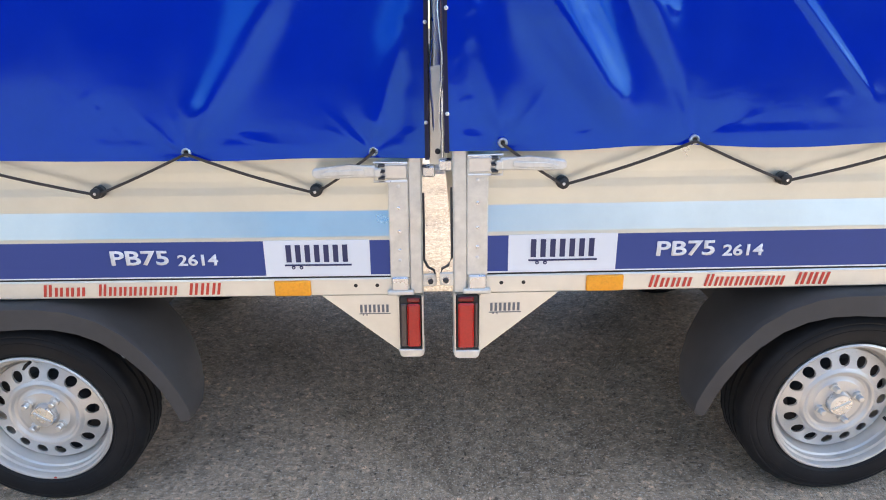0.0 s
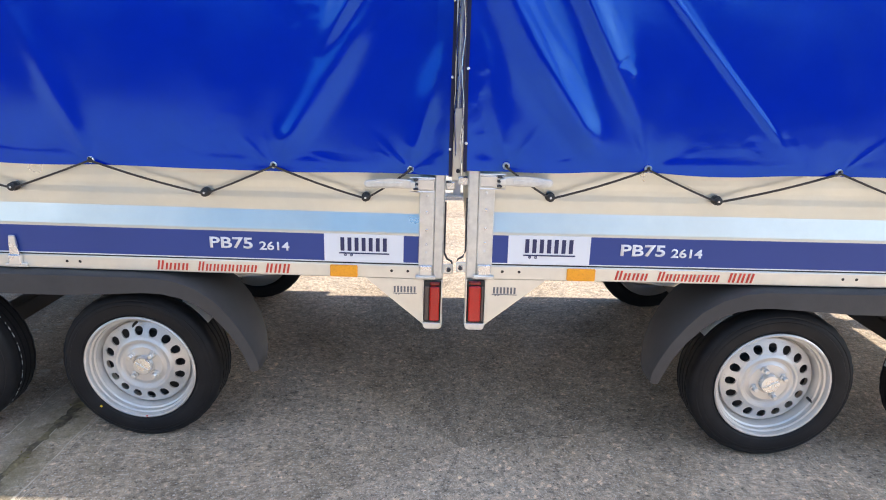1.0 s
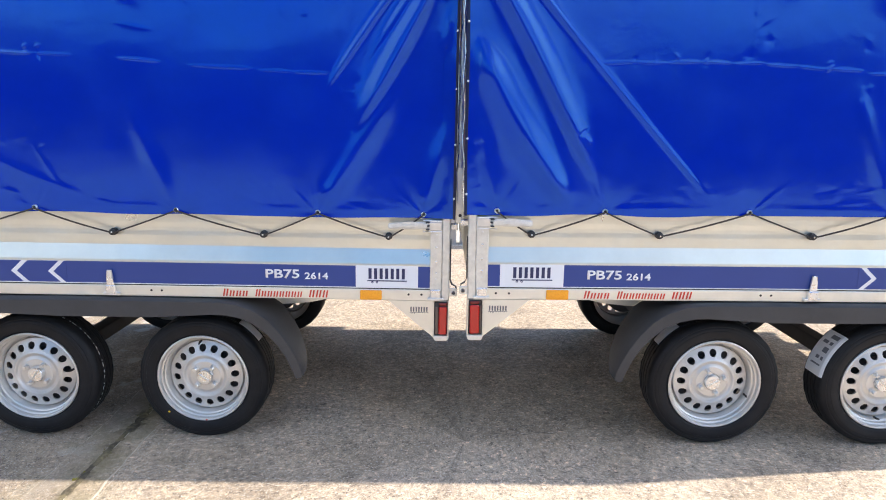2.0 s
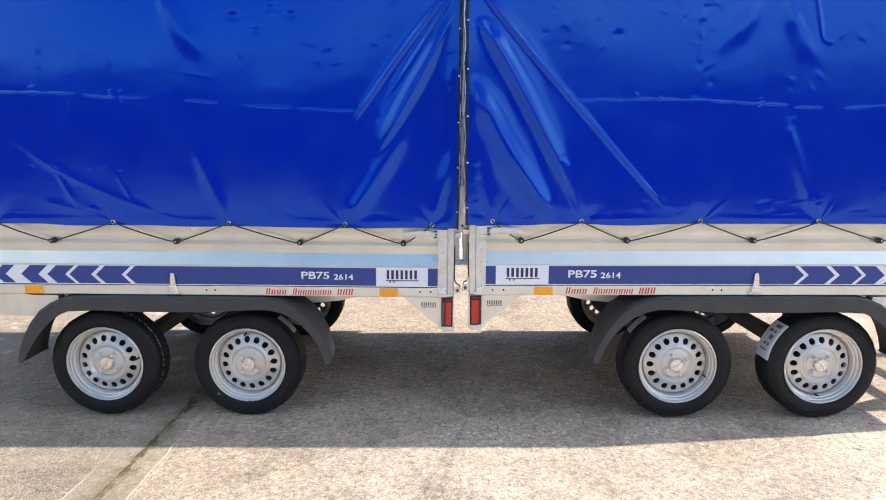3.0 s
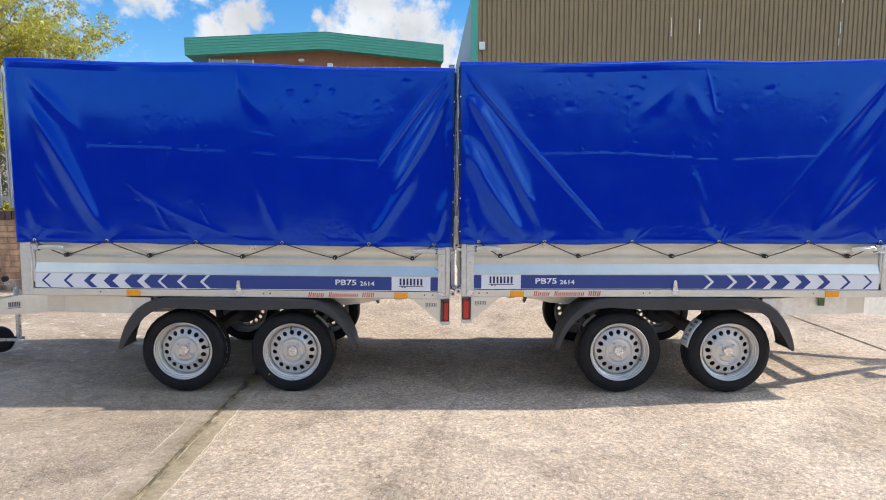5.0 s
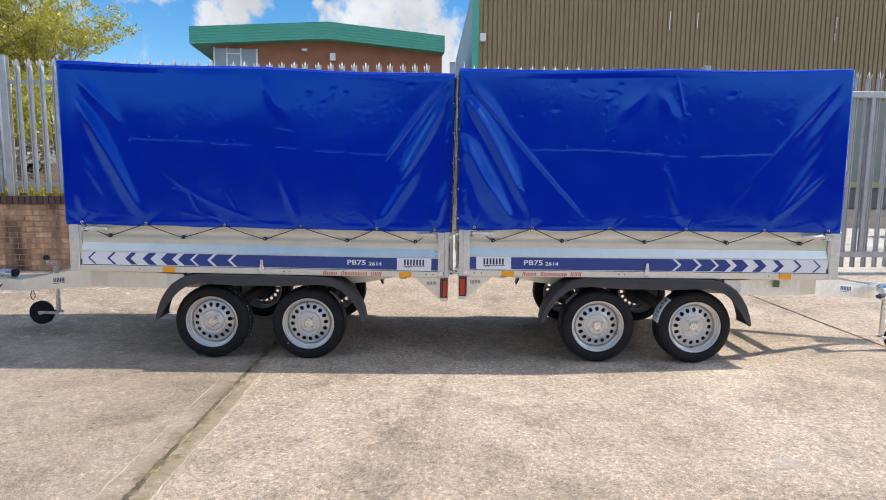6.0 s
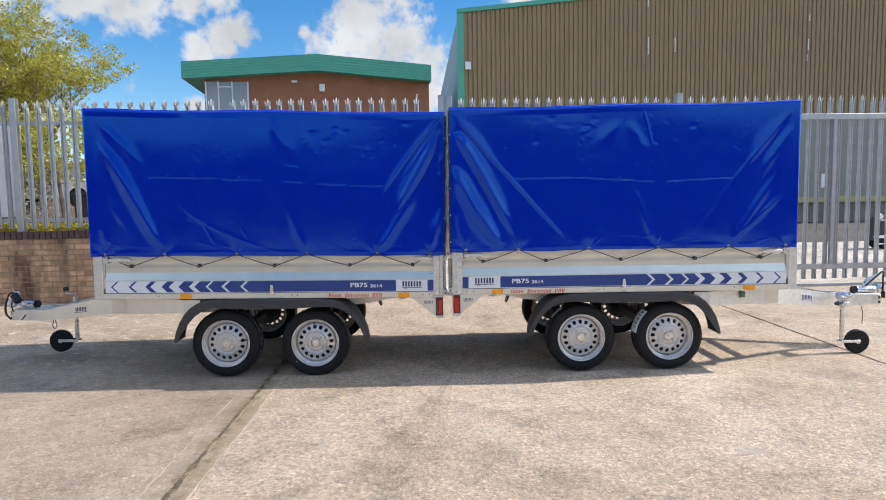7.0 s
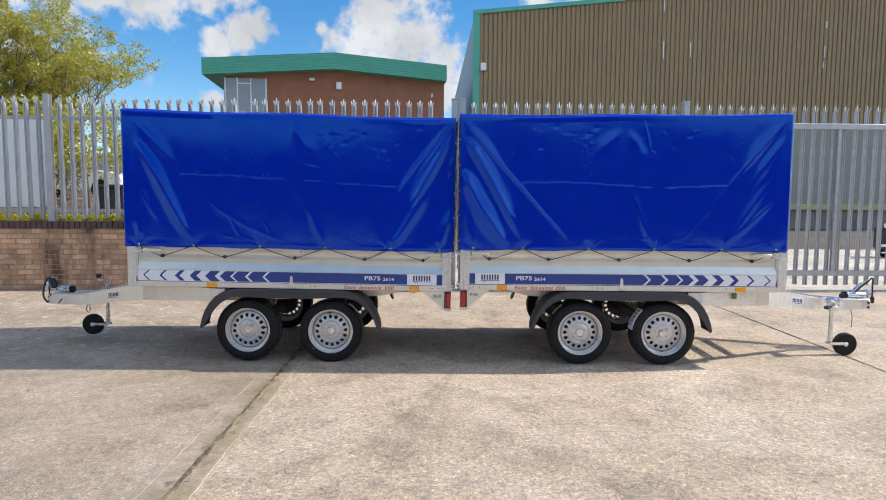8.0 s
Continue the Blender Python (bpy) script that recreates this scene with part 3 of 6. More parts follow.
def pales(owner, x0, x1, z0, mesh, rnd, skip=()):
    n = int(round((x1 - x0) / PITCH))
    for k in range(n):
        x = x0 + (k + 0.5) * (x1 - x0) / n
        if any(abs(x - s) < 0.06 for s in skip):
            continue
        ob = new("pale", mesh)
        ob.parent = owner
        ob.matrix_basis = pose(x, -0.035, z0 + rnd.uniform(-0.006, 0.006), 0, rnd.uniform(-0.35, 0.35), rnd.uniform(-2, 2))


rnd = random.Random(5)
wall = thing("wall_boundary", FENCE, "low brown brick boundary wall with dark coping bricks", "wall", kind="structure")
part("core", box((-10.4, -0.098, -0.02), (-0.30, 0.098, 0.895)), M["mortar"], wall, "sandy mortar joints")


def brick_mesh(lx, ly, lz):
    bm = box((-lx / 2, -ly / 2, 0), (lx / 2, ly / 2, lz), 0.004)
    me = bpy.data.meshes.new("brick")
    bmesh.ops.recalc_face_normals(bm, faces=bm.faces)
    bm.to_mesh(me)
    bm.free()
    return me


POST_L = -5.80
fence = thing("palisade_fence", FENCE, "galvanised steel palisade fence with split points on the brick wall", "fence")
tall = fence_pale_mesh(1.65)
for x in (POST_L, POST_L - 2.75, POST_L + 2.78):
    part("post", i_post(0.95, 2.82 if x < -5 else 2.60), M["fence"], fence).matrix_basis = pose(x, 0, 0)
for a, b in ((POST_L - 2.70, POST_L - 0.05), (POST_L + 0.05, POST_L + 2.73), (POST_L + 2.83, -0.22)):
    for z in (1.17, 2.50):
        bm = box((a, -0.012, z), (b, 0.028, z + 0.006))
        add_box(bm, (a, -0.012, z - 0.045), (b, -0.006, z))
        part("rail", bm, M["fence"], fence)
    pales(fence, a + 0.05, b + 0.01, 1.04, tall, rnd)

gate = thing("palisade_gate", FENCE, "closed galvanised palisade double gate with box-section frame", "gate")
gate_pale = fence_pale_mesh(2.60)
for x0, x1 in ((0.24, 3.42), (3.58, 8.4)):
    mid = 5.81 if x1 > 5 else 1.83
    for z in (0.265, 2.458):
        part("rail", box((x0, -0.095, z - 0.04), (x1, -0.048, z + 0.04), 0.004), M["fence"], gate)
    for x in (x0 + 0.03, mid, x1 - 0.03):
        part("stile", box((x - 0.028, -0.093, 0.306), (x + 0.028, -0.048, 2.417), 0.004), M["fence"], gate)
    pales(gate, x0 + 0.02, x1 - 0.02, 0.08, gate_pale, rnd)
for x, w in ((0.055, 0.035), (0.172, 0.042), (3.50, 0.042)):
    gp = thing("gate_post", FENCE @ pose(x, 0, 0), "square galvanised steel gate post set in concrete", "gate post", "gate posts")
    part("shaft", box((-w, -0.06, -0.02), (w, 0.06, 2.80), 0.006), M["fence"], gp)
    part("cap", box((-w - 0.004, -0.064, 2.80), (w + 0.004, 0.064, 2.812), 0.003), M["fence"], gp)

# ---- buildings beyond the fence ----
unit = thing("brick_unit", pose(-10.30, 22.0, 0, 0, 0, 6.3), "red brick industrial unit with a ribbed green fascia", "building")
UL = 10.58
part("wall", box((0.78, 0.55, 0), (UL - 0.05, 14, 7.08)), M["far_brick"], unit)
fas = bmesh.new()
N = 6
APEX = 5.62


def eave(x):
    return 7.29 + 0.40 * (1 - abs(x - APEX) / APEX) if x < APEX else 7.29 + 0.40 * (1 - (x - APEX) / (UL - APEX))


for xa, xb in ((0.0, 0.42), (0.42, APEX), (APEX, UL)):
    for k in range(N):
        for z0, z1, y in ((k / N, (k + 0.62) / N, 0.0), ((k + 0.62) / N, (k + 1) / N, 0.035)):
            v = [fas.verts.new((x, y, eave(x) - 0.69 + 0.69 * z)) for x, z in ((xa, z0), (xb, z0), (xb, z1), (xa, z1))]
            fas.faces.new(v)
        za, zb = (k + 0.62) / N, (k + 1) / N
        for z in (za, zb):
            v = [fas.verts.new((x, y, eave(x) - 0.69 + 0.69 * z)) for x, y in ((xa, 0.0), (xb, 0.0), (xb, 0.035), (xa, 0.035))]
            fas.faces.new(v)
part("fascia", fas, M["green_clad"], unit, "ribbed green metal fascia")
bm = bmesh.new()
for xa, xb in ((0.0, APEX), (APEX, UL)):
    for dz, d in ((-0.69, 0), (0.0, 1)):
        bm.faces.new([bm.verts.new(c) for c in ((xa, 0.036, eave(xa) + dz), (xb, 0.036, eave(xb) + dz), (xb, 14.5, eave(xb) + dz), (xa, 14.5, eave(xa) + dz))])
bm.faces.new([bm.verts.new(c) for c in ((0, 0.0, eave(0) - 0.69), (0, 14.5, eave(0) - 0.69), (0, 14.5, eave(0)), (0, 0.0, eave(0)))])
bm.faces.new([bm.verts.new(c) for c in ((UL, 0.0, eave(UL) - 0.69), (UL, 14.5, eave(UL) - 0.69), (UL, 14.5, eave(UL)), (UL, 0.0, eave(UL)))])
part("roof", bm, M["green_clad"], unit)
for k, x in enumerate((0.86, 1.38, 1.95)):
    win = part("window", box((x, 0.50, 4.5), (x + (0.5, 0.52, 0.62)[k], 0.54, 6.56)), M["glass"], unit)
    part("frame", box((x - 0.035, 0.47, 4.5), (x + 0.02, 0.56, 6.58)), M["frame"], win)
part("frame", box((2.57, 0.47, 4.5), (2.63, 0.56, 6.58)), M["frame"], unit)
part("transom", box((1.40, 0.48, 6.32), (1.93, 0.53, 6.37)), M["frame"], unit)
alarm = part("alarm_box", box((5.66, 0.42, 6.18), (5.90, 0.55, 6.50), 0.02), M["box_white"], unit, "white alarm box")
part("floodlight", box((4.48, 0.34, 6.52), (4.72, 0.55, 6.64), 0.02), M["galv"], unit, "small grey floodlight")
part("camera_bracket", tube([(9.95, 0.55, 5.95), (9.95, 0.32, 5.95), (9.95, 0.3, 6.08)], 0.035), M["box_white"], unit, "white camera bracket")

shed = thing("cladded_shed", pose(1.50, 23.5, 0, 0, 0, 0.6), "large brown corrugated steel shed with green edge trims", "building")
SW, SH0, SLOPE, SD = 34.0, 9.62, 0.0993, 26.0


def shed_top(x):
    return SH0 + SLOPE * min(x, SW - x)


bm = bmesh.new()
rib, x, cols = 0.2075, 0.0, []
while x < SW:
    for dx, y in ((0.0, 0.0), (0.138, 0.0), (0.155, 0.055), (0.190, 0.055)):
        cols.append((min(x + dx, SW), y))
    x += rib
low = [bm.verts.new((x, y, 1.16)) for x, y in cols]
top = [bm.verts.new((x, y, shed_top(x))) for x, y in cols]
for k in range(len(cols) - 1):
    bm.faces.new((low[k], low[k + 1], top[k + 1], top[k]))
part("cladding", bm, M["brown_clad"], shed, "brown vertical corrugated cladding")
part("side_wall", box((0.0, 0.10, 0.0), (0.2, SD, SH0)), M["grey_clad"], shed, "pale grey cladding of the shaded side")
part("plinth", box((0.2, 0.06, 0.0), (SW, 0.3, 1.16)), M["plinth"], shed, "dull grey plinth")
part("ledge", box((0.0, -0.10, 0.92), (SW, 0.0, 1.18), 0.01), M["ledge"], shed, "faded yellow ledge")
part("lower_cladding", box((0.21, -0.03, 1.181), (SW, -0.001, 4.80), 0.01), M["lower_clad"], shed, "grey-green sheeting of the lower wall")
part("sheet_joint", box((0.21, -0.036, 3.62), (SW, -0.030, 3.70), 0.002), M["lower_clad"], shed)
part("corner_trim", box((-0.10, -0.06, 0.0), (0.20, 0.10, SH0 + 0.02)), M["green_clad"], shed, "green corner flashing")
bm = bmesh.new()
add_prism(bm, [(-0.1, SH0 - 0.02), (SW / 2, shed_top(SW / 2) - 0.02), (SW / 2, shed_top(SW / 2) + 0.16), (-0.1, SH0 + 0.16)], 1, -0.09, 0.12)
part("verge", bm, M["green_clad"], shed, "green verge flashing")
bm = bmesh.new()
for xa, xb in ((0, SW / 2), (SW / 2, SW)):
    add_prism(bm, [(xa, shed_top(xa)), (xb, shed_top(xb)), (xb, shed_top(xb) + 0.1), (xa, shed_top(xa) + 0.1)], 1, 0.13, SD)
part("roof", bm, M["roof"], shed)
part("lamp_box", box((0.24, -0.16, 7.12), (0.50, 0.0, 7.46), 0.02), M["box_white"], shed, "white lamp box")
part("notice", box((16.80, -0.07, 1.60), (17.16, -0.031, 2.25), 0.005), M["box_white"], shed, "white notice board")
for x, z, h in ((8.57, 7.75, 0.78), (8.54, 9.85, 0.5), (9.80, 7.85, 0.64), (16.0, 7.9, 0.5), (16.03, 9.2, 0.3), (15.96, 7.4, 0.3)):
    part("rooflight_gap", box((x, -0.012, z), (x + 0.035, 0.0, z + h)), M["box_white"], shed, "pale chipped strip on the cladding")

# unseen wall added behind the camera to darken what the covers reflect
part("wall_south", box((-60, -15.2, -0.02), (60, -14.9, 3.4), 0.02), M["slate_clad"])
tagged(bpy.data.objects["wall_south"], "plain slate-grey wall added unseen behind the camera to darken reflections", "wall", "", "structure")


# ---- the trailers ----
# u: metres from the tailboard towards the drawbar, v: from the near side across, w: height
def wheel_meshes():
    """Rim, tyre, bolt and cap of one wheel about the origin, its outer face towards -y."""
    out = {}
    R, W = 0.261, 0.150
    prof = [(0.172, 0.030), (0.178, 0.016), (0.186, 0.006), (0.192, 0.0025), (0.1935, 0.0012), (0.1955, 0.0018), (0.200, 0.000), (0.218, -0.003), (0.2245, -0.0022), (0.2255, -0.0010), (0.2270, -0.0014), (0.235, 0.001), (0.2385, 0.004), (0.2415, 0.003), (0.250, 0.008), (0.2575, 0.016), (0.2605, 0.024)]
    x = 0.030
    for k in range(4):
        prof += [(R, x), (R, x + 0.0165), (R - 0.007, x + 0.018), (R - 0.007, x + 0.0225)]
        x += 0.024
    prof += [(R, x), (0.2605, W - 0.024), (0.2575, W - 0.016), (0.250, W - 0.008), (0.235, W), (0.200, W), (0.178, W - 0.016), (0.172, W - 0.03)]
    bm = bmesh.new()
    add_lathe(bm, prof, (0, 0, 0), 90)
    # cross cuts between the shoulder blocks of the tread
    for v in bm.verts:
        r = math.hypot(v.co.x, v.co.z)
        if r > 0.2565 and (v.co.y < 0.047 or v.co.y > W - 0.047) and int(round(math.atan2(v.co.z, v.co.x) / (2 * math.pi) * 90)) % 3 == 0:
            v.co.x, v.co.z = v.co.x * (1 - 0.0018 / r), v.co.z * (1 - 0.0018 / r)
    out["tyre"] = (bm, M["rubber"], 35)
    # rim: flange, well, then a dished disc with sixteen vent holes
    bm = bmesh.new()
    add_lathe(bm, [(0.178, 0.020), (0.1835, 0.010), (0.184, 0.003), (0.180, 0.000), (0.1760, 0.0015), (0.1735, 0.006), (0.1725, 0.016), (0.1668, 0.0185), (0.1655, 0.031), (0.1605, 0.034), (0.157, 0.046), (0.153, 0.064), (0.1495, 0.066), (0.1490, 0.057), (0.1465, 0.0515), (0.1385, 0.0480)], (0, 0, 0), 72)
    add_lathe(bm, [(0.168, 0.022), (0.158, 0.06), (0.158, 0.11), (0.172, 0.135), (0.183, 0.16)], (0, 0, 0), 72)
    r1, r2, d1, d2, hr, nh = 0.0985, 0.1385, 0.0340, 0.0480, 0.0142, 16
    rc = (r1 + r2) / 2
    hs, hd = math.pi * rc / nh, (r2 - r1) / 2

    def at(s, dr, inset=0.0):
        r, th = rc + dr, s / rc
        return (r * math.cos(th), d1 + (d2 - d1) * (r - r1) / (r2 - r1) + inset, r * math.sin(th))

    corner = math.atan2(hd, hs)
    dirs = sorted(list(np.linspace(0, 2 * math.pi, 12, endpoint=False)) + [corner, math.pi - corner, math.pi + corner, 2 * math.pi - corner])
    for k in range(nh):
        s0 = 2 * math.pi * rc * k / nh
        ring_o, ring_h, ring_b = [], [], []
        for a in dirs:
            ca, sa = math.cos(a), math.sin(a)
            q = min(hs / max(1e-9, abs(ca)), hd / max(1e-9, abs(sa)))
            ring_o.append(bm.verts.new(at(s0 + q * ca, q * sa)))
            ring_h.append(bm.verts.new(at(s0 + hr * ca, hr * sa * 1.12)))
            ring_b.append(bm.verts.new(at(s0 + hr * ca, hr * sa * 1.12, 0.006)))
        n = len(dirs)
        for i in range(n):
            j = (i + 1) % n
            bm.faces.new((ring_o[i], ring_o[j], ring_h[j], ring_h[i]))
            bm.faces.new((ring_h[i], ring_h[j], ring_b[j], ring_b[i]))
    rings = add_lathe(bm, [(0.0985, 0.0340), (0.094, 0.0300), (0.090, 0.0285), (0.085, 0.030), (0.080, 0.036), (0.074, 0.038), (0.066, 0.036), (0.062, 0.033), (0.036, 0.033), (0.034, 0.036), (0.02, 0.036)], (0, 0, 0), 72)
    bm.faces.new(rings[-1])
    bmesh.ops.remove_doubles(bm, verts=bm.verts, dist=0.0002)
    out["rim"] = (bm, M["rim"], 30)
    out["cap"] = (lathe([(0.0305, 0.036), (0.0305, 0.020), (0.028, 0.0165), (0.010, 0.0155)], (0, 0, 0), 32, cap_last=True), M["bright"], 40)
    bm = bmesh.new()
    add_lathe(bm, [(0.0125, 0.034), (0.0125, 0.026), (0.0085, 0.025), (0.0085, 0.013), (0.0065, 0.011)], (0, 0, 0), 6)
    bmesh.ops.contextual_create(bm, geom=[e for e in bm.edges if e.is_boundary and all(v.co.y < 0.012 for v in e.verts)])
    out["bolt"] = (bm, M["chrome"], 30)
    out["valve"] = (tube([(0, 0.040, 0.150), (0, 0.022, 0.150), (0, 0.010, 0.146)], [0.0045, 0.0045, 0.003], 8), M["black"], 60)
    out["slot"] = (box((-0.024, 0.0135, -0.003), (0.024, 0.0165, 0.003), 0.001), M["galv"], None)
    meshes = {}
    for k, (bm, mat, ang) in out.items():
        ob = part(k, bm, mat, None, "", ang)
        meshes[k] = ob.data
        bpy.data.objects.remove(ob)
    return meshes


WHEEL = wheel_meshes()


def add_wheel(owner, x, y, z, turn, flip=False):
    m = pose(x, y, z, 0, 0, 180 if flip else 0) @ pose(0, 0, 0, 0, turn, 0)
    rim = new("wheel", WHEEL["rim"])
    rim.parent, rim.matrix_basis = owner, m
    rim["label"] = "silver steel wheel rim with round vent holes"
    kids = [("tyre", pose(0, 0, 0)), ("valve", pose(0, 0, 0)), ("cap", pose(0, 0, 0)), ("slot", pose(0, 0, 0, 0, 40, 0))]
    kids += [("bolt", pose(0.049 * math.cos(a), 0, 0.049 * math.sin(a))) for a in (0.785, 2.356, 3.927, 5.498)]
    for k, mm in kids:
        ob = new({"slot": "cap_slot", "cap": "hub_cap", "bolt": "wheel_bolt"}.get(k, k), WHEEL[k])
        ob.parent, ob.matrix_basis = rim, mm
        if k == "tyre":
            ob["label"] = "black rubber tyre, lightly dusty"
    return rim


GROM = (0.151, 0.549, 1.080, 1.606, 2.144, 2.581)
KNOB = (0.283, 0.760, 1.330, 1.897, 2.402)


def logo_bars(owner, x, z, w, h, y, mat, label):
    """The maker's mark as seven plain upright bars, an underline and two dots."""
    n = 7
    for k in range(n):
        x0 = x + w * (k + 0.22) / n
        part("mark_bar", box((x0, y, z + h * 0.24), (x0 + w / n * 0.55, y + 0.0012, z + h)), mat, owner)
    part("mark_line", box((x, y, z + h * 0.07), (x + w * 1.02, y + 0.0012, z + h * 0.14)), mat, owner)
    for k in (0.13, 0.25):
        part("mark_dot", lathe([(h * 0.03, 0.0), (h * 0.08, 0.0), (h * 0.08, 0.0012)], (x + w * k, y, z), 12), mat, owner)


def word_bars(owner, x0, x1, z0, z1, y, mat):
    """Lettering kept as plain leaning bars, two thin strokes for each letter."""
    h = z1 - z0
    for a, b, n in ((0.0, 0.245, 4), (0.305, 0.755, 8), (0.81, 1.0, 3)):
        p, q = x0 + (x1 - x0) * a, x0 + (x1 - x0) * b
        step = (q - p) / n
        for k in range(n):
            top = z1 + 0.001 if k == 0 or n == 3 else z1 - 0.006
            for f in (0.0, 0.46):
                x = p + step * (k + f)
                lean = (top - z0) * 0.2
                part("red_bar", prism([(x, z0), (x + step * 0.24, z0), (x + step * 0.24 + lean, top), (x + lean, top)], 1, y, y + 0.001), mat, owner)


def letters(owner, words, x0, width, z, height, y, mat):
    bm = text_mesh(words, 1.0, 0, 0, 0, depth=0.0, bold=0.022)
    lo = [min(v.co[i] for v in bm.verts) for i in range(3)]
    hi = [max(v.co[i] for v in bm.verts) for i in range(3)]
    for v in bm.verts:
        v.co = Vector((x0 + (v.co.x - lo[0]) / (hi[0] - lo[0]) * width, y, z + (v.co.z - lo[2]) / (hi[2] - lo[2]) * height))
    r = bmesh.ops.extrude_face_region(bm, geom=list(bm.faces))
    bmesh.ops.translate(bm, vec=(0, 0.0012, 0), verts=[g for g in r["geom"] if isinstance(g, bmesh.types.BMVert)])
    return part("lettering", bm, mat, owner, "white model lettering")


def build_trailer(s, origin, amber_rear, amber_front, jockey):
    """s: -1 if the drawbar points to -x, +1 if to +x."""
    T = thing("box_trailer", origin, "galvanised twin-axle box trailer with navy side stripe, parked tail to tail", "trailer", "parked trailers")

    def X(u):
        return s * u

    def bx(name, u0, u1, v0, v1, w0, w1, mat, bevel=0.0, label="", parent=None):
        return part(name, box((X(u0), v0, w0), (X(u1), v1, w1), bevel), mat, parent or T, label)

    # side walls of a folded profile
    prof = [(0.020, 0.950), (0.018, 0.947), (0.018, 0.908), (0.0192, 0.888), (0.0192, 0.874), (0.018, 0.856), (0.018, 0.818), (0.0005, 0.762), (0.0, 0.757), (0.0, 0.668), (0.003, 0.664), (0.028, 0.664), (0.028, 0.950)]
    for far in (0, 1):
        bm = add_prism(bmesh.new(), [((1.5 - v) if far else v, w) for v, w in prof], 0, X(0.080), X(2.598))
        part("side_panel", bm, M["panel"], T, "folded zinc side panel with a sloping ledge")
    for u0, u1 in ((0.050, 0.078), (2.600, 2.628)):
        part("end_board", box((X(u0), 0.04, 0.664), (X(u1), 1.46, 0.945), 0.003), M["panel"], T, "zinc tailboard")
    # corner posts
    for u0, u1 in ((0.047, 0.079), (2.612, 2.680)):
        for v0, v1 in ((-0.004, 0.045), (1.455, 1.504)):
            bx("corner_post", u0, u1, v0, v1, 0.618, 0.952, M["galv"], 0.004)
    bx("post_return", 2.600, 2.612, 0.004, 0.03, 0.70, 0.94, M["galv"], 0.001)
    # side rails and floor
    for v0, v1 in ((-0.003, 0.045), (1.455, 1.503)):
        bx("side_rail", 0.079, 2.612, v0, v1, 0.617, 0.6605, M["beam"], 0.003, "zinc lower side rail")
    bx("floor", 0.06, 2.66, 0.046, 1.454, 0.622, 0.650, M["wood"], 0, "grey plywood floor")
    bx("seal", 0.080, 2.600, 0.0015, 0.03, 0.6608, 0.6636, M["black"], 0, "black seal line")
    # navy stripe, white fade with chevrons
    bx("stripe", 0.123, 1.520, -0.0012, 0.001, 0.669, 0.753, M["navy"], 0, "navy blue stripe")
    stripe = bx("white_stripe", 1.520, 2.594, -0.0012, 0.001, 0.669, 0.753, M["white"], 0, "white end of the stripe")
    bx("stripe_edge", 0.123, 2.594, -0.0010, 0.001, 0.6655, 0.669, M["white"], 0, "thin white line")
    tips = (1.709, 1.832, 1.934, 2.054, 2.180, 2.300, 2.424, 2.556)
    widths = (0.118, 0.100, 0.083, 0.078, 0.054, 0.037, 0.018, 0.013)
    arm = 0.044
    out = [(X(1.520), 0.6695), (X(1.570 - arm), 0.6695), (X(1.570), 0.711), (X(1.570 - arm), 0.7525), (X(1.520), 0.7525)]
    part("chevron", prism(out, 1, -0.0022, -0.0008), M["navy"], T)
    for tip, wd in zip(tips, widths):
        out = [(X(tip - arm - wd), 0.6695), (X(tip - arm), 0.6695), (X(tip), 0.711), (X(tip - arm), 0.7525), (X(tip - arm - wd), 0.7525), (X(tip - wd), 0.711)]
        part("chevron", prism(out, 1, -0.0022, -0.0008), M["navy"], T)
    sign = bx("maker_plate", 0.169, 0.410, -0.0025, 0.001, 0.6685, 0.7545, M["white"], 0, "white maker's plate with a plain navy mark")
    xs = min(X(0.169), X(0.410))
    logo_bars(sign, xs + 0.045, 0.689, 0.150, 0.055, -0.0040, M["ink"], "navy mark kept as plain bars")
    if s < 0:
        letters(T, "PB75", X(0.757), 0.130, 0.6985, 0.0355, -0.0036, M["white"])
        letters(T, "2614", X(0.607), 0.091, 0.6965, 0.0275, -0.0036, M["white"])
        word_bars(T, X(0.925), X(0.514), 0.6245, 0.6525, -0.0046, M["red_ink"])
    else:
        letters(T, "PB75", X(0.499), 0.130, 0.6985, 0.0355, -0.0036, M["white"])
        letters(T, "2614", X(0.647), 0.091, 0.6965, 0.0275, -0.0036, M["white"])
        word_bars(T, X(0.489), X(0.902), 0.6245, 0.6525, -0.0046, M["red_ink"])
    for u in (amber_rear, amber_front):
        bx("amber_reflector", u - 0.084, u, -0.011, -0.002, 0.6195, 0.6575, M["amber"], 0.003, "amber side reflector")
    # tailgate strap, hinge plate, over-centre latch
    for u0, u1, front in ((0.078, 0.123, False), (2.545, 2.60, True)):
        if not front:
            strap = bx("strap", u0, u1, -0.006, 0.0, 0.662, 0.935, M["galv"], 0.002, "galvanised strap")
            for w in (0.705, 0.73, 0.775, 0.83, 0.88):
                part("rivet", lathe([(0.004, 0.0), (0.004, -0.002), (0.002, -0.003)], (X(0.100), -0.006, w), 10, cap_last=True), M["bright"], strap)
            bx("hinge_plate", u0 + 0.002, u1 - 0.002, -0.012, -0.004, 0.630, 0.664, M["bright"], 0.003)
            bx("hinge_foot", u0 - 0.01, u1 + 0.008, -0.016, -0.003, 0.620, 0.632, M["galv"], 0.003)
        a = 0.085 if not front else 2.60
        sg = 1 if not front else -1
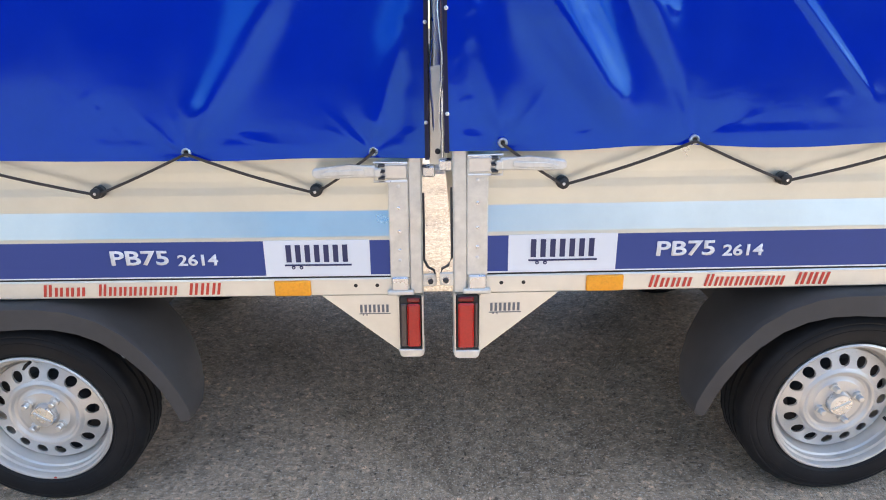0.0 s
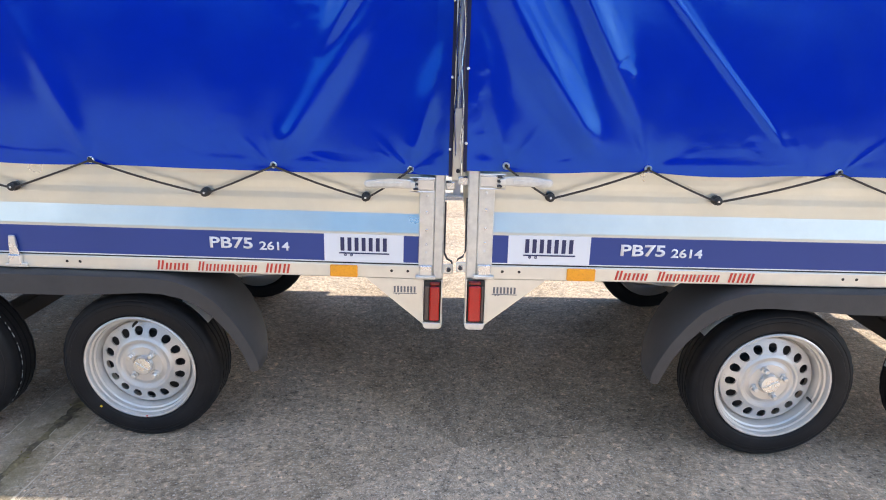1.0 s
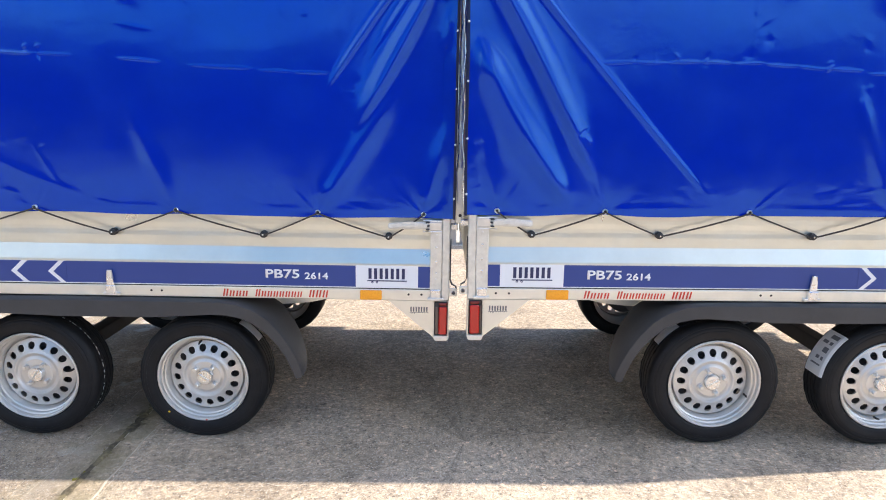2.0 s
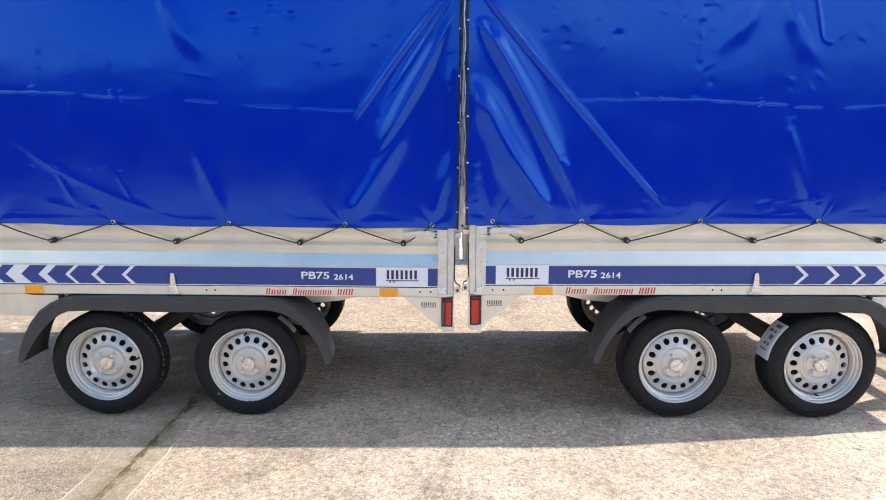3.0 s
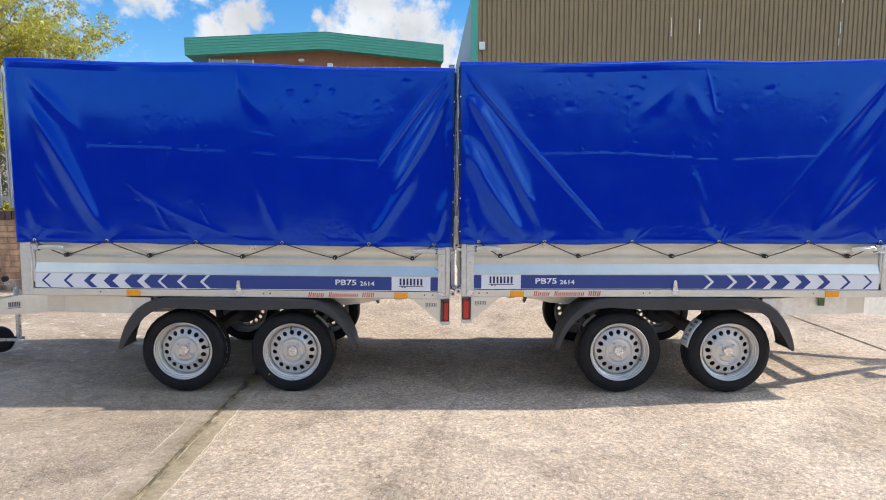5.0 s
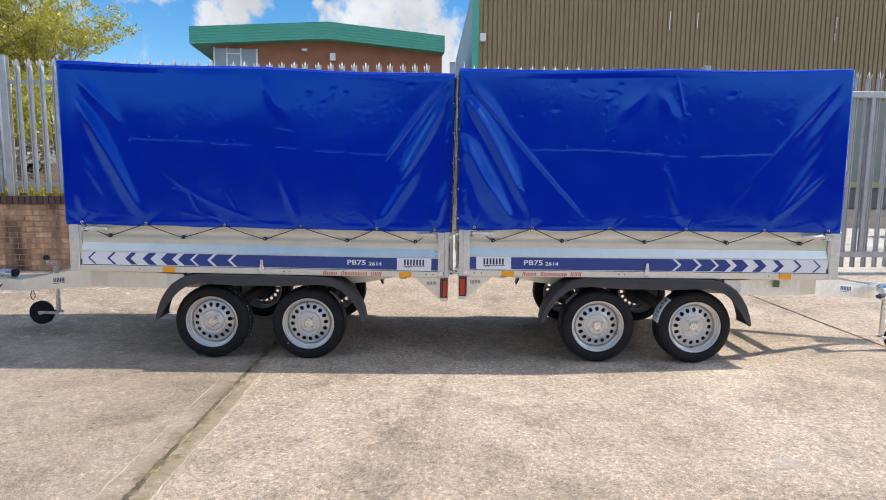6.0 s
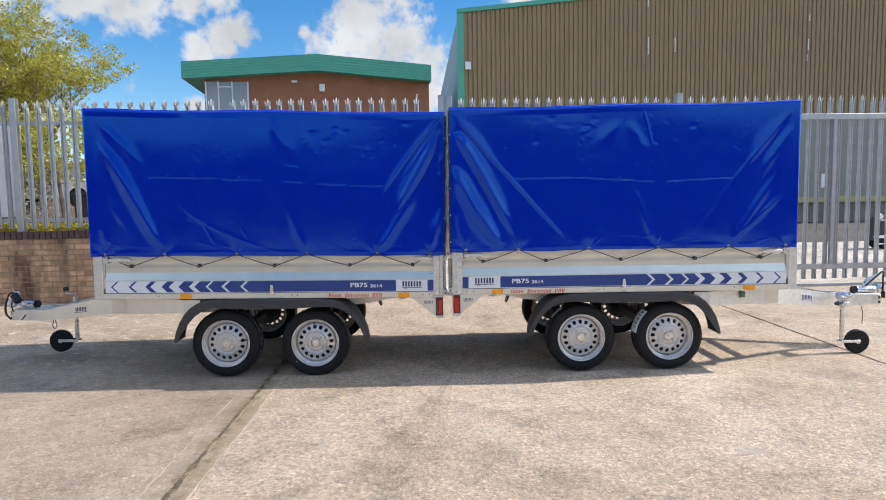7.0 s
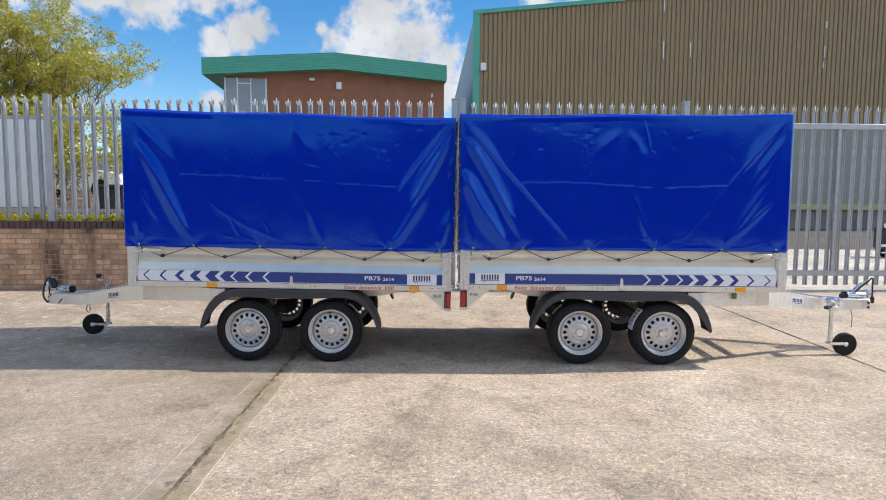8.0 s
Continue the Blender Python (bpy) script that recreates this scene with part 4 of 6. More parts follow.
        latch = bx("latch", a - sg * 0.006, a + sg * 0.060, -0.016, 0.018, 0.898, 0.931, M["bright"], 0.003, "zinc over-centre latch")
        out = [(X(a + sg * 0.058), 0.904), (X(a + sg * 0.19), 0.902), (X(a + sg * 0.20), 0.910), (X(a + sg * 0.197), 0.924), (X(a + sg * 0.12), 0.933), (X(a + sg * 0.058), 0.930)]
        part("lever", prism(out, 1, -0.030, -0.016, 0.004), M["galv"], latch)
        part("lever_rib", prism([(X(a + sg * 0.085), 0.911), (X(a + sg * 0.175), 0.908), (X(a + sg * 0.183), 0.914), (X(a + sg * 0.165), 0.921), (X(a + sg * 0.085), 0.924)], 1, -0.0325, -0.029, 0.002), M["galv"], latch)
        for w in (0.903, 0.917, 0.930):
            part("pin", box((X(a + sg * 0.042), -0.0325, w - 0.0022), (X(a + sg * 0.056), -0.0165, w + 0.0022), 0.001), M["dark_machine"], latch)
        part("loop", tube([(X(a - sg * 0.006), -0.018, 0.934), (X(a + sg * 0.066), -0.020, 0.936), (X(a + sg * 0.066), -0.020, 0.894), (X(a - sg * 0.006), -0.018, 0.894)], 0.003, 6), M["bright"], latch)
        part("hook", box((X(a + sg * 0.050), -0.034, 0.906), (X(a + sg * 0.066), -0.014, 0.926), 0.003), M["galv"], latch)
    # dropside catch in the middle of the rail, holes in the rail
    catch = bx("side_catch", 1.333, 1.371, -0.018, -0.002, 0.628, 0.662, M["bright"], 0.003, "zinc dropside catch")
    part("tongue", prism([(X(1.337), 0.660), (X(1.367), 0.660), (X(1.363), 0.695), (X(1.361), 0.722), (X(1.343), 0.722), (X(1.341), 0.695)], 1, -0.014, -0.006, 0.002), M["bright"], catch)
    part("foot", box((X(1.318), -0.016, 0.622), (X(1.383), -0.002, 0.634), 0.002), M["galv"], catch)
    for u in (0.155, 0.205, 1.16, 1.20, 2.20):
        part("hole", lathe([(0.0045, 0.0), (0.0045, -0.0008)], (X(u), -0.003, 0.642), 10, cap_last=True), M["black"], T)
    # chassis beams tapering to the tail, cross members
    for v0, v1 in ((0.200, 0.240), (1.260, 1.300)):
        part("chassis_beam", prism([(X(0.30), 0.6165), (X(2.66), 0.6165), (X(2.66), 0.480), (X(2.0), 0.475), (X(0.72), 0.535), (X(0.62), 0.545)], 1, v0, v1, 0.003), M["beam"], T, "zinc chassis beam")
    for u in (0.35, 0.75, 2.05, 2.5):
        bx("cross_member", u, u + 0.05, 0.241, 1.259, 0.565, 0.6165, M["beam"], 0.003)
    for u in (1.038, 1.723):
        bx("axle", u - 0.035, u + 0.035, 0.19, 1.31, 0.235, 0.305, M["dark_machine"], 0.006, "dark axle tube")
        for v0, v1 in ((0.19, 0.25), (1.25, 1.31)):
            bx("axle_bracket", u - 0.10, u + 0.06, v0, v1, 0.30, 0.52, M["dark_machine"], 0.006)
        for v, f in ((0.140, 1), (1.36, -1)):
            if f > 0:
                part("backing_plate", lathe([(0.03, -0.026), (0.148, -0.026), (0.150, -0.018), (0.03, -0.016)], (X(u), v, 0.262), 40), M["dark_machine"], T, "dark brake backing plate", 40)
            part("brake_drum", lathe([(0.02, -0.06), (0.10, -0.055), (0.105, 0.02), (0.02, 0.025)], (X(u), v, 0.262), 32), M["dark_machine"], T, "dark brake drum", 40)
    # tail lamp bracket
    out = [(X(0.285), 0.6165), (X(0.047), 0.6165), (X(0.047), 0.468), (X(0.107), 0.468)]
    br = part("lamp_bracket", prism(out, 1, -0.002, 0.002), M["beam"], T, "zinc triangular lamp bracket")
    logo_bars(br, min(X(0.200), X(0.128)), 0.566, 0.072, 0.026, -0.0034, M["grey_ink"], "small stencilled mark kept as bars")
    part("flange", box((X(0.047), 0.002, 0.466), (X(0.052), 0.075, 0.6165)), M["beam"], br)
    part("lip", prism([(X(0.044), 0.478), (X(0.048), 0.463), (X(0.056), 0.457), (X(0.098), 0.457), (X(0.105), 0.463), (X(0.107), 0.478)], 1, -0.0165, 0.060, 0.002), M["galv"], br, "zinc cup under the lamp")
    part("lamp_guard", prism([(X(0.0475), 0.470), (X(0.0515), 0.470), (X(0.0515), 0.618), (X(0.0475), 0.618)], 1, -0.0165, -0.0021, 0.001), M["beam"], br)
    part("folded_edge", box((X(0.1045), -0.0120, 0.470), (X(0.1085), -0.0021, 0.6165), 0.001), M["beam"], br)
    lamp = part("tail_lamp", box((X(0.052), -0.010, 0.479), (X(0.104), 0.070, 0.615), 0.003), M["black"], T, "tail lamp with a red lens on a black base")
    inner, split = (0.0555, 0.0860) if s < 0 else (0.0570, 0.0930)
    part("red_lens", prism([(X(inner), 0.484), (X(split), 0.484), (X(split), 0.598), (X(inner), 0.598)], 1, -0.0185, -0.009, 0.004), M["red_lens"], lamp)
    part("top_lens", prism([(X(inner), 0.6005), (X(split), 0.6005), (X(split), 0.613), (X(inner), 0.613)], 1, -0.0160, -0.009, 0.003), M["dark_red"], lamp)
    # shadow side of the red lens, put in as a dark grey strip
    part("smoky_lens", prism([(X(split + 0.0006), 0.484), (X(0.1025), 0.484), (X(0.1025), 0.598), (X(split + 0.0006), 0.598)], 1, -0.0150, -0.009, 0.003), M["dark_lens"], lamp)
    # mudguard over both wheels
    outer = [(0.638, 0.298), (0.626, 0.299), (0.618, 0.308), (0.621, 0.335), (0.637, 0.376), (0.664, 0.430), (0.700, 0.485), (0.745, 0.538), (0.800, 0.577), (0.865, 0.602), (0.93, 0.611), (1.20, 0.614), (1.55, 0.614), (1.81, 0.611),
             (1.870, 0.601), (1.925, 0.577), (1.977, 0.540), (2.020, 0.490), (2.056, 0.430), (2.080, 0.365), (2.093, 0.305), (2.090, 0.293), (2.080, 0.289)]
    inner = [(0.642, 0.299), (0.649, 0.304), (0.652, 0.315), (0.664, 0.345), (0.683, 0.388), (0.713, 0.436), (0.753, 0.481), (0.800, 0.519), (0.851, 0.543), (0.906, 0.555), (0.96, 0.557), (1.20, 0.543), (1.55, 0.543), (1.78, 0.551),
             (1.835, 0.543), (1.880, 0.522), (1.922, 0.492), (1.962, 0.450), (2.002, 0.398), (2.036, 0.345), (2.062, 0.300), (2.067, 0.291), (2.074, 0.289)]
    for side in (0, 1):
        bm = bmesh.new()

        def vy(v):
            return 1.5 - v if side else v
        rows = []
        for (uo, wo), (ui, wi) in zip(outer, inner):
            uc, wc = uo + (ui - uo) * 0.13, wo + (wi - wo) * 0.13
            deep = (0.012, 0.022, 0.040, 0.075, 0.118, 0.152, 0.176, 0.19)[min(7, len(rows))]
            rows.append([bm.verts.new((X(a), vy(v), w)) for a, v, w in ((uo, deep, wo), (uo, -0.018, wo), (uc, -0.032, wc), (ui, -0.036, wi), (ui, -0.030, wi), (uc, -0.024, wc), (uc, deep, wc))])
        for a, b in zip(rows, rows[1:]):
            for k in range(7):
                bm.faces.new((a[k], a[(k + 1) % 7], b[(k + 1) % 7], b[k]))
        bm.faces.new(rows[0])
        bm.faces.new(rows[-1])
        part("mudguard", bm, M["guard"], T, "dark grey plastic twin mudguard", 50)
    for u in (0.80, 1.37, 1.95):
        bx("guard_stay", u - 0.02, u + 0.02, 0.02, 0.16, 0.548, 0.556, M["galv"], 0.001)
    # rear upright of the hoop frame, seen between the covers
    if s < 0:
        up = part("hoop_upright", box((X(0.004), 0.006, 0.925), (X(0.030), 0.030, 1.135), 0.002), M["beam"], T, "pale zinc upright of the hoop frame")
        part("hoop_tube", tube([(X(0.016), 0.018, 1.13), (X(0.016), 0.018, 2.02)], 0.011, 14), M["galv"], up, "galvanised hoop tube")
        part("hoop_pin", lathe([(0.006, 0.0), (0.006, -0.006), (0.003, -0.007)], (X(0.012), 0.006, 0.955), 12, cap_last=True), M["dark_machine"], up)
    # wheels
    turns = ((-4, 82), (112, 182))[0 if s < 0 else 1]
    n = 0
    for u in (1.038, 1.723):
        add_wheel(T, X(u), 0.030, 0.262, turns[n], False)
        add_wheel(T, X(u), 1.470, 0.262, turns[n] * 2, True)
        n += 1
    part("latch_nose", box((X(0.018), 0.002, 0.898), (X(0.047), 0.030, 0.922), 0.003), M["bright"], T)
    for side_v in (-0.003,):
        lug = part("hinge_lug", prism([(X(0.047), 0.637), (X(0.020), 0.637), (X(0.016), 0.641), (X(0.016), 0.664), (X(0.020), 0.668), (X(0.047), 0.668)], 1, side_v, side_v + 0.008, 0.002), M["galv"], T, "zinc tailboard hinge lug")
        part("hinge_bolt", lathe([(0.0065, 0.0), (0.0065, -0.005), (0.003, -0.006)], (X(0.030), side_v, 0.651), 12, cap_last=True), M["dark_machine"], lug)
        part("washer", lathe([(0.0095, 0.0), (0.0095, -0.0018), (0.0068, -0.0022)], (X(0.030), side_v, 0.651), 16), M["bright"], lug)
        part("gate_hook", tube([(X(0.0445), 0.012, 0.860), (X(0.0445), 0.010, 0.700), (X(0.036), 0.006, 0.683), (X(0.022), 0.004, 0.676), (X(0.019), 0.004, 0.664)], [0.0025, 0.003, 0.0035, 0.003, 0.0025], 8), M["dark_machine"], lug)
    # paper label on the rear tyre's tread, half under the mudguard
    bm = bmesh.new()
    rows = []
    for k in range(9):
        a = radians((34 if s < 0 else 122) + 24 * k / 8)
        rows.append([bm.verts.new((X(1.038) + r * math.cos(a), y, 0.262 + r * math.sin(a))) for r, y in ((0.2620, 0.088), (0.2630, 0.092), (0.2630, 0.140), (0.2615, 0.140), (0.2615, 0.092), (0.2605, 0.088))])
    for a, b in zip(rows, rows[1:]):
        for k in range(6):
            bm.faces.new((a[k], a[(k + 1) % 6], b[(k + 1) % 6], b[k]))
    part("tyre_label", bm, M["sticker"], T, "pale paper label on the tyre tread")
    if s < 0:
        part("paint_dot", lathe([(0.0042, 0.0), (0.0042, -0.0015)], (X(1.038) - 0.143, 0.0285, 0.119), 12, cap_last=True), M["yellow_dot"], T, "small yellow paint dot on the tyre")
        part("paint_dot", lathe([(0.004, 0.0), (0.004, -0.0012)], (X(1.038) + 0.006, 0.0315, 0.0835), 12, cap_last=True), M["red_ink"], T, "small red paint dot on the rim")
    if s > 0:
        part("green_sticker", box((X(2.300), 0.098, 0.545), (X(2.335), 0.110, 0.592)), M["green_sticker"], T, "small green sticker")
        bm = bmesh.new()
        rows = []
        for k in range(13):
            a = radians(132 + 42 * k / 12)
            rows.append([bm.verts.new((X(1.723) + r * math.cos(a), y, 0.262 + r * math.sin(a))) for r, y in ((0.2590, 0.044), (0.2645, 0.056), (0.2645, 0.150), (0.2635, 0.150), (0.2635, 0.056), (0.2580, 0.044))])
        for a, b in zip(rows, rows[1:]):
            for k in range(6):
                bm.faces.new((a[k], a[(k + 1) % 6], b[(k + 1) % 6], b[k]))
        lab = part("tyre_label", bm, M["sticker"], T, "white paper label on the tyre tread")
        bm = bmesh.new()
        for k, (a0, a1, y0, y1) in enumerate(((135, 139, 0.066, 0.11), (142, 145, 0.072, 0.09), (142, 145, 0.10, 0.13), (148, 153, 0.07, 0.10), (157, 160, 0.07, 0.085), (157, 160, 0.095, 0.115), (164, 165.5, 0.07, 0.13))):
            v = [bm.verts.new((X(1.723) + 0.2652 * math.cos(radians(a)), y, 0.262 + 0.2652 * math.sin(radians(a)))) for a, y in ((a0, y0), (a1, y0), (a1, y1), (a0, y1))]
            bm.faces.new(v)
        part("label_print", bm, M["grey_ink"], lab)["kind"] = "stuff"
    if s < 0:
        # broken pale mould line round the tread of the front tyre
        bm = bmesh.new()
        for k in range(64):
            a0, a1 = 2 * math.pi * k / 64, 2 * math.pi * (k + 0.45 + 0.3 * math.sin(k * 2.3)) / 64
            add_prism(bm, [(X(1.723) + r * math.cos(a), 0.262 + r * math.sin(a)) for r, a in ((0.2606, a0), (0.2606, a1), (0.2616, a1), (0.2616, a0))], 1, 0.0835, 0.0862)
        part("tread_line", bm, M["sticker"], T, "broken pale mould line on the tread")["kind"] = "stuff"
    # V drawbar and coupling
    dip = -0.030 if s < 0 else 0.0
    for v0, v1, far in ((0.14, 0.66, 0), (1.36, 0.84, 1)):
        bm = bmesh.new()
        th = 0.045 if not far else -0.045
        path = [(1.90, v0 - (v1 - v0) * 0.25, 0.606, 0.572), (2.02, v0 - (v1 - v0) * 0.25, 0.608, 0.505), (2.55, v0 + (v1 - v0) * 0.12, 0.614, 0.470), (2.75, v0 + (v1 - v0) * 0.30, 0.590, 0.450), (3.42, v0 + (v1 - v0) * 0.86, 0.466 + dip, 0.374 + dip), (3.56, v0 + (v1 - v0) * 0.95, 0.462 + dip, 0.370 + dip), (3.74, v1, 0.460 + dip, 0.368 + dip)]
        rows = [[bm.verts.new((X(u), v + dv, w)) for dv, w in ((0, wt), (th, wt), (th, wb), (0, wb))] for u, v, wt, wb in path]
        for a, b in zip(rows, rows[1:]):
            for k in range(4):
                bm.faces.new((a[k], a[(k + 1) % 4], b[(k + 1) % 4], b[k]))
        bm.faces.new(rows[0])
        bm.faces.new(rows[-1])
        dr = part("drawbar", bm, M["beam"] if s < 0 else M["galv"], T, "folded zinc drawbar arm")
    bx("drawbar_tie", 2.92, 2.96, 0.44, 1.06, 0.44, 0.50, M["galv"], 0.004)
    bx("drawbar_tie", 2.72, 2.76, 0.35, 1.15, 0.47, 0.53, M["galv"], 0.004)
    def on_arm(name, u0, u1, f0, f1, off, mat, owner, label=""):
        """A thin plate lying on the near drawbar arm, between two shares of a label's height."""
        bm = bmesh.new()
        ring = []
        for u, f in ((u0, f0), (u1, f0), (u1, f1), (u0, f1)):
            v = 0.296 + (u - 2.75) * 0.4346
            w = 0.452 + 0.4 * dip - (u - 3.04) * 0.155 + f * 0.056
            ring.append((bm.verts.new((X(u), v - off, w)), bm.verts.new((X(u), v + 0.004, w))))
        bm.faces.new([r[0] for r in ring])
        for k in range(4):
            a, b = ring[k], ring[(k + 1) % 4]
            bm.faces.new((a[0], b[0], b[1], a[1]))
        return part(name, bm, mat, owner, label)

    pl = on_arm("small_plate", 2.945, 3.090, 0.0, 1.0, 0.002, M["white"] if s > 0 else M["beam"], T, "small maker's label with a plain dark mark")
    for k in range(7):
        on_arm("mark_bar", 2.960 + 0.0170 * k, 2.970 + 0.0170 * k, 0.26, 0.84, 0.0032, M["ink"], pl)
    on_arm("mark_line", 2.955, 3.082, 0.08, 0.15, 0.0032, M["ink"], pl)
    # overrun coupling: a square-ended box, a round shaft with its gaiter, the head and the lighting lead
    end = 3.775 if s < 0 else 3.855
    cp = part("coupling", prism([(X(3.46), 0.366 + dip), (X(end), 0.366 + dip), (X(end), 0.440 + dip), (X(end - 0.03), 0.458 + dip), (X(3.60), 0.464 + dip), (X(3.46), 0.458 + dip)], 1, 0.69, 0.81, 0.004), M["beam"] if s < 0 else M["galv"], T, "folded zinc coupling box with a square end")
    for z in (0.385, 0.425):
        part("bolt", lathe([(0.0, -0.006), (0.009, -0.006), (0.011, 0.0), (0.0, 0.004)], (X(end - 0.022), 0.688, z + dip), 10), M["dark_machine"], cp, "", 40)
    sh0, sh1, shz = (3.585, 3.70, 0.466) if s < 0 else (3.655, 3.84, 0.490)
    part("shaft", tube([(X(sh0), 0.74, shz), (X(sh1 - 0.03), 0.74, shz), (X(sh1), 0.74, shz)], [0.030, 0.030, 0.024], 16), M["bright"], cp, "bright round coupling shaft", 40)
    ribs = [(sh0 - 0.036 + 0.005 * k, 0.026 + 0.006 * (k % 2)) for k in range(9)]
    part("gaiter", tube([(X(u), 0.74, shz) for u, r in ribs], [r for u, r in ribs], 14), M["black"], cp, "black rubber gaiter")
    part("ball_head", lathe([(0.0, -0.045), (0.030, -0.040), (0.040, -0.015), (0.040, 0.02), (0.03, 0.04), (0.0, 0.045)], (X(end + 0.005), 0.75, shz + 0.008), 20), M["bright"], cp, "", 40)
    if s < 0:
        part("grip", tube([(X(3.795), 0.73, 0.445), (X(3.775), 0.725, 0.51), (X(3.735), 0.72, 0.560), (X(3.70), 0.72, 0.565)], [0.018, 0.025, 0.025, 0.014], 10), M["bright"], cp, "bright zinc coupling grip", 40)
        part("plug", tube([(X(3.705), 0.640, 0.572), (X(3.698), 0.640, 0.562), (X(3.680), 0.640, 0.530), (X(3.668), 0.640, 0.508), (X(3.660), 0.640, 0.490)], [0.020, 0.032, 0.030, 0.034, 0.018], 12), M["black"], cp, "black lighting plug", 40)
        arc = [(X(3.715 + 0.070 * math.cos(a)), 0.655 + 0.01 * math.sin(3 * a), 0.458 + 0.120 * math.sin(a)) for a in np.linspace(2.3, -1.15, 22)]
        part("cable", tube(arc, 0.0085, 8), M["cord"], cp, "looped black lighting cable", 60)
        arc = [(X(3.700 + 0.030 * math.cos(a)), 0.650, 0.465 + 0.060 * math.sin(a)) for a in np.linspace(1.9, -1.0, 14)]
        part("breakaway_cable", tube(arc, 0.005, 6), M["cord"], cp)
        part("slot_mark", prism([(X(3.615), 0.352), (X(3.622), 0.352), (X(3.585), 0.398), (X(3.578), 0.398)], 1, 0.590, 0.605), M["dark_machine"], cp)
    else:
        part("grip", tube([(X(3.73), 0.74, 0.53), (X(3.76), 0.735, 0.575), (X(3.81), 0.73, 0.60), (X(3.83), 0.73, 0.64)], [0.018, 0.020, 0.016, 0.010], 10), M["bright"], cp, "bright zinc coupling grip", 40)
        arc = [(X(3.70), 0.68, 0.53), (X(3.745), 0.675, 0.575), (X(3.80), 0.67, 0.625), (X(3.832), 0.665, 0.660), (X(3.842), 0.662, 0.655), (X(3.838), 0.66, 0.60), (X(3.842), 0.66, 0.53), (X(3.838), 0.66, 0.46)]
        part("cable", tube(arc, 0.0075, 8), M["cord"], cp, "black lighting cable hooked over the coupling", 60)
        part("plug", tube([(X(3.835), 0.650, 0.49), (X(3.837), 0.650, 0.475), (X(3.842), 0.650, 0.43)], [0.012, 0.019, 0.015], 10), M["black"], cp, "black lighting plug", 40)
        part("safety_cable", tube([(X(3.66), 0.68, 0.38), (X(3.675), 0.665, 0.30), (X(3.668), 0.66, 0.20)], 0.003, 6), M["cord"], cp)
    if s < 0:
        hook = [(X(3.37 + 0.019 * math.cos(a) * (1.0 if math.sin(a) < 0 else 0.5)), 0.64, 0.318 + 0.050 * math.sin(a)) for a in np.linspace(0.5 * math.pi, 2.5 * math.pi, 22)]
        part("snap_hook", tube(hook, 0.0034, 6), M["dark_machine"], cp)
    # jockey wheel
    ju, jv, fwd, jtop = jockey
    jk = part("jockey_leg", tube([(X(ju), jv, jtop), (X(ju), jv, 0.118)], 0.019, 12), M["bright"], T, "zinc jockey wheel leg")
    part("collar", box((X(ju - 0.035), jv - 0.035, 0.395), (X(ju + 0.035), jv + 0.035, 0.445), 0.008), M["galv"], jk)
    if s > 0:
        part("clamp", lathe([(0.0, -0.05), (0.030, -0.048), (0.044, -0.030), (0.047, 0.0), (0.044, 0.05), (0.032, 0.085), (0.0, 0.09)], (X(ju + 0.03), jv + 0.02, 0.470), 18), M["bright"], jk, "cast clamp of the jockey leg", 40)
        part("clamp_screw", tube([(X(ju - 0.085), jv - 0.03, 0.428), (X(ju - 0.06), jv - 0.03, 0.430), (X(ju - 0.055), jv - 0.03, 0.430), (X(ju), jv - 0.02, 0.435)], [0.012, 0.020, 0.012, 0.012], 10), M["dark_machine"], jk, "", 40)
    part("crank", tube([(X(ju), jv, jtop), (X(ju), jv, jtop + 0.03), (X(ju + 0.075), jv - 0.01, jtop + 0.032), (X(ju + 0.075), jv - 0.01, jtop + 0.06)], 0.007, 8), M["bright"], jk)
    part("crank_knob", lathe([(0.0, -0.014), (0.022, -0.012), (0.022, 0.012), (0.0, 0.014)], (X(ju + 0.075), jv - 0.01, jtop + 0.072), 14), M["black"], jk, "black crank knob", 40)
    part("arm", box((X(ju - 0.02), jv - 0.036, 0.094), (X(ju + fwd + 0.012), jv - 0.030, 0.118), 0.002), M["bright"], jk)
    part("arm", box((X(ju - 0.02), jv + 0.030, 0.094), (X(ju + fwd + 0.012), jv + 0.036, 0.118), 0.002), M["bright"], jk)
    jw = part("jockey_wheel", lathe([(0.0, -0.024), (0.07, -0.024), (0.092, -0.024), (0.100, -0.014), (0.100, 0.014), (0.092, 0.024), (0.07, 0.024), (0.0, 0.024)], (X(ju + fwd), jv, 0.100), 32), M["rubber"], T, "small black jockey wheel", 40)
    part("jockey_hub", lathe([(0.0, -0.027), (0.018, -0.026), (0.018, 0.026), (0.0, 0.027)], (X(ju + fwd), jv, 0.100), 16), M["galv"], jw, "", 40)
    return T


T_LEFT = pose(-0.03, 0, -0.0190, 0, math.degrees(0.014), 0)
T_RIGHT = pose(-0.048, -0.054, 0.006, 0, math.degrees(0.002), math.degrees(-0.014))
left = build_trailer(-1, T_LEFT, 0.393, 2.040, (3.335, 0.91, 0.142, 0.50))
right = build_trailer(1, T_RIGHT, 0.430, 2.354, (3.335, 0.43, 0.130, 0.46))


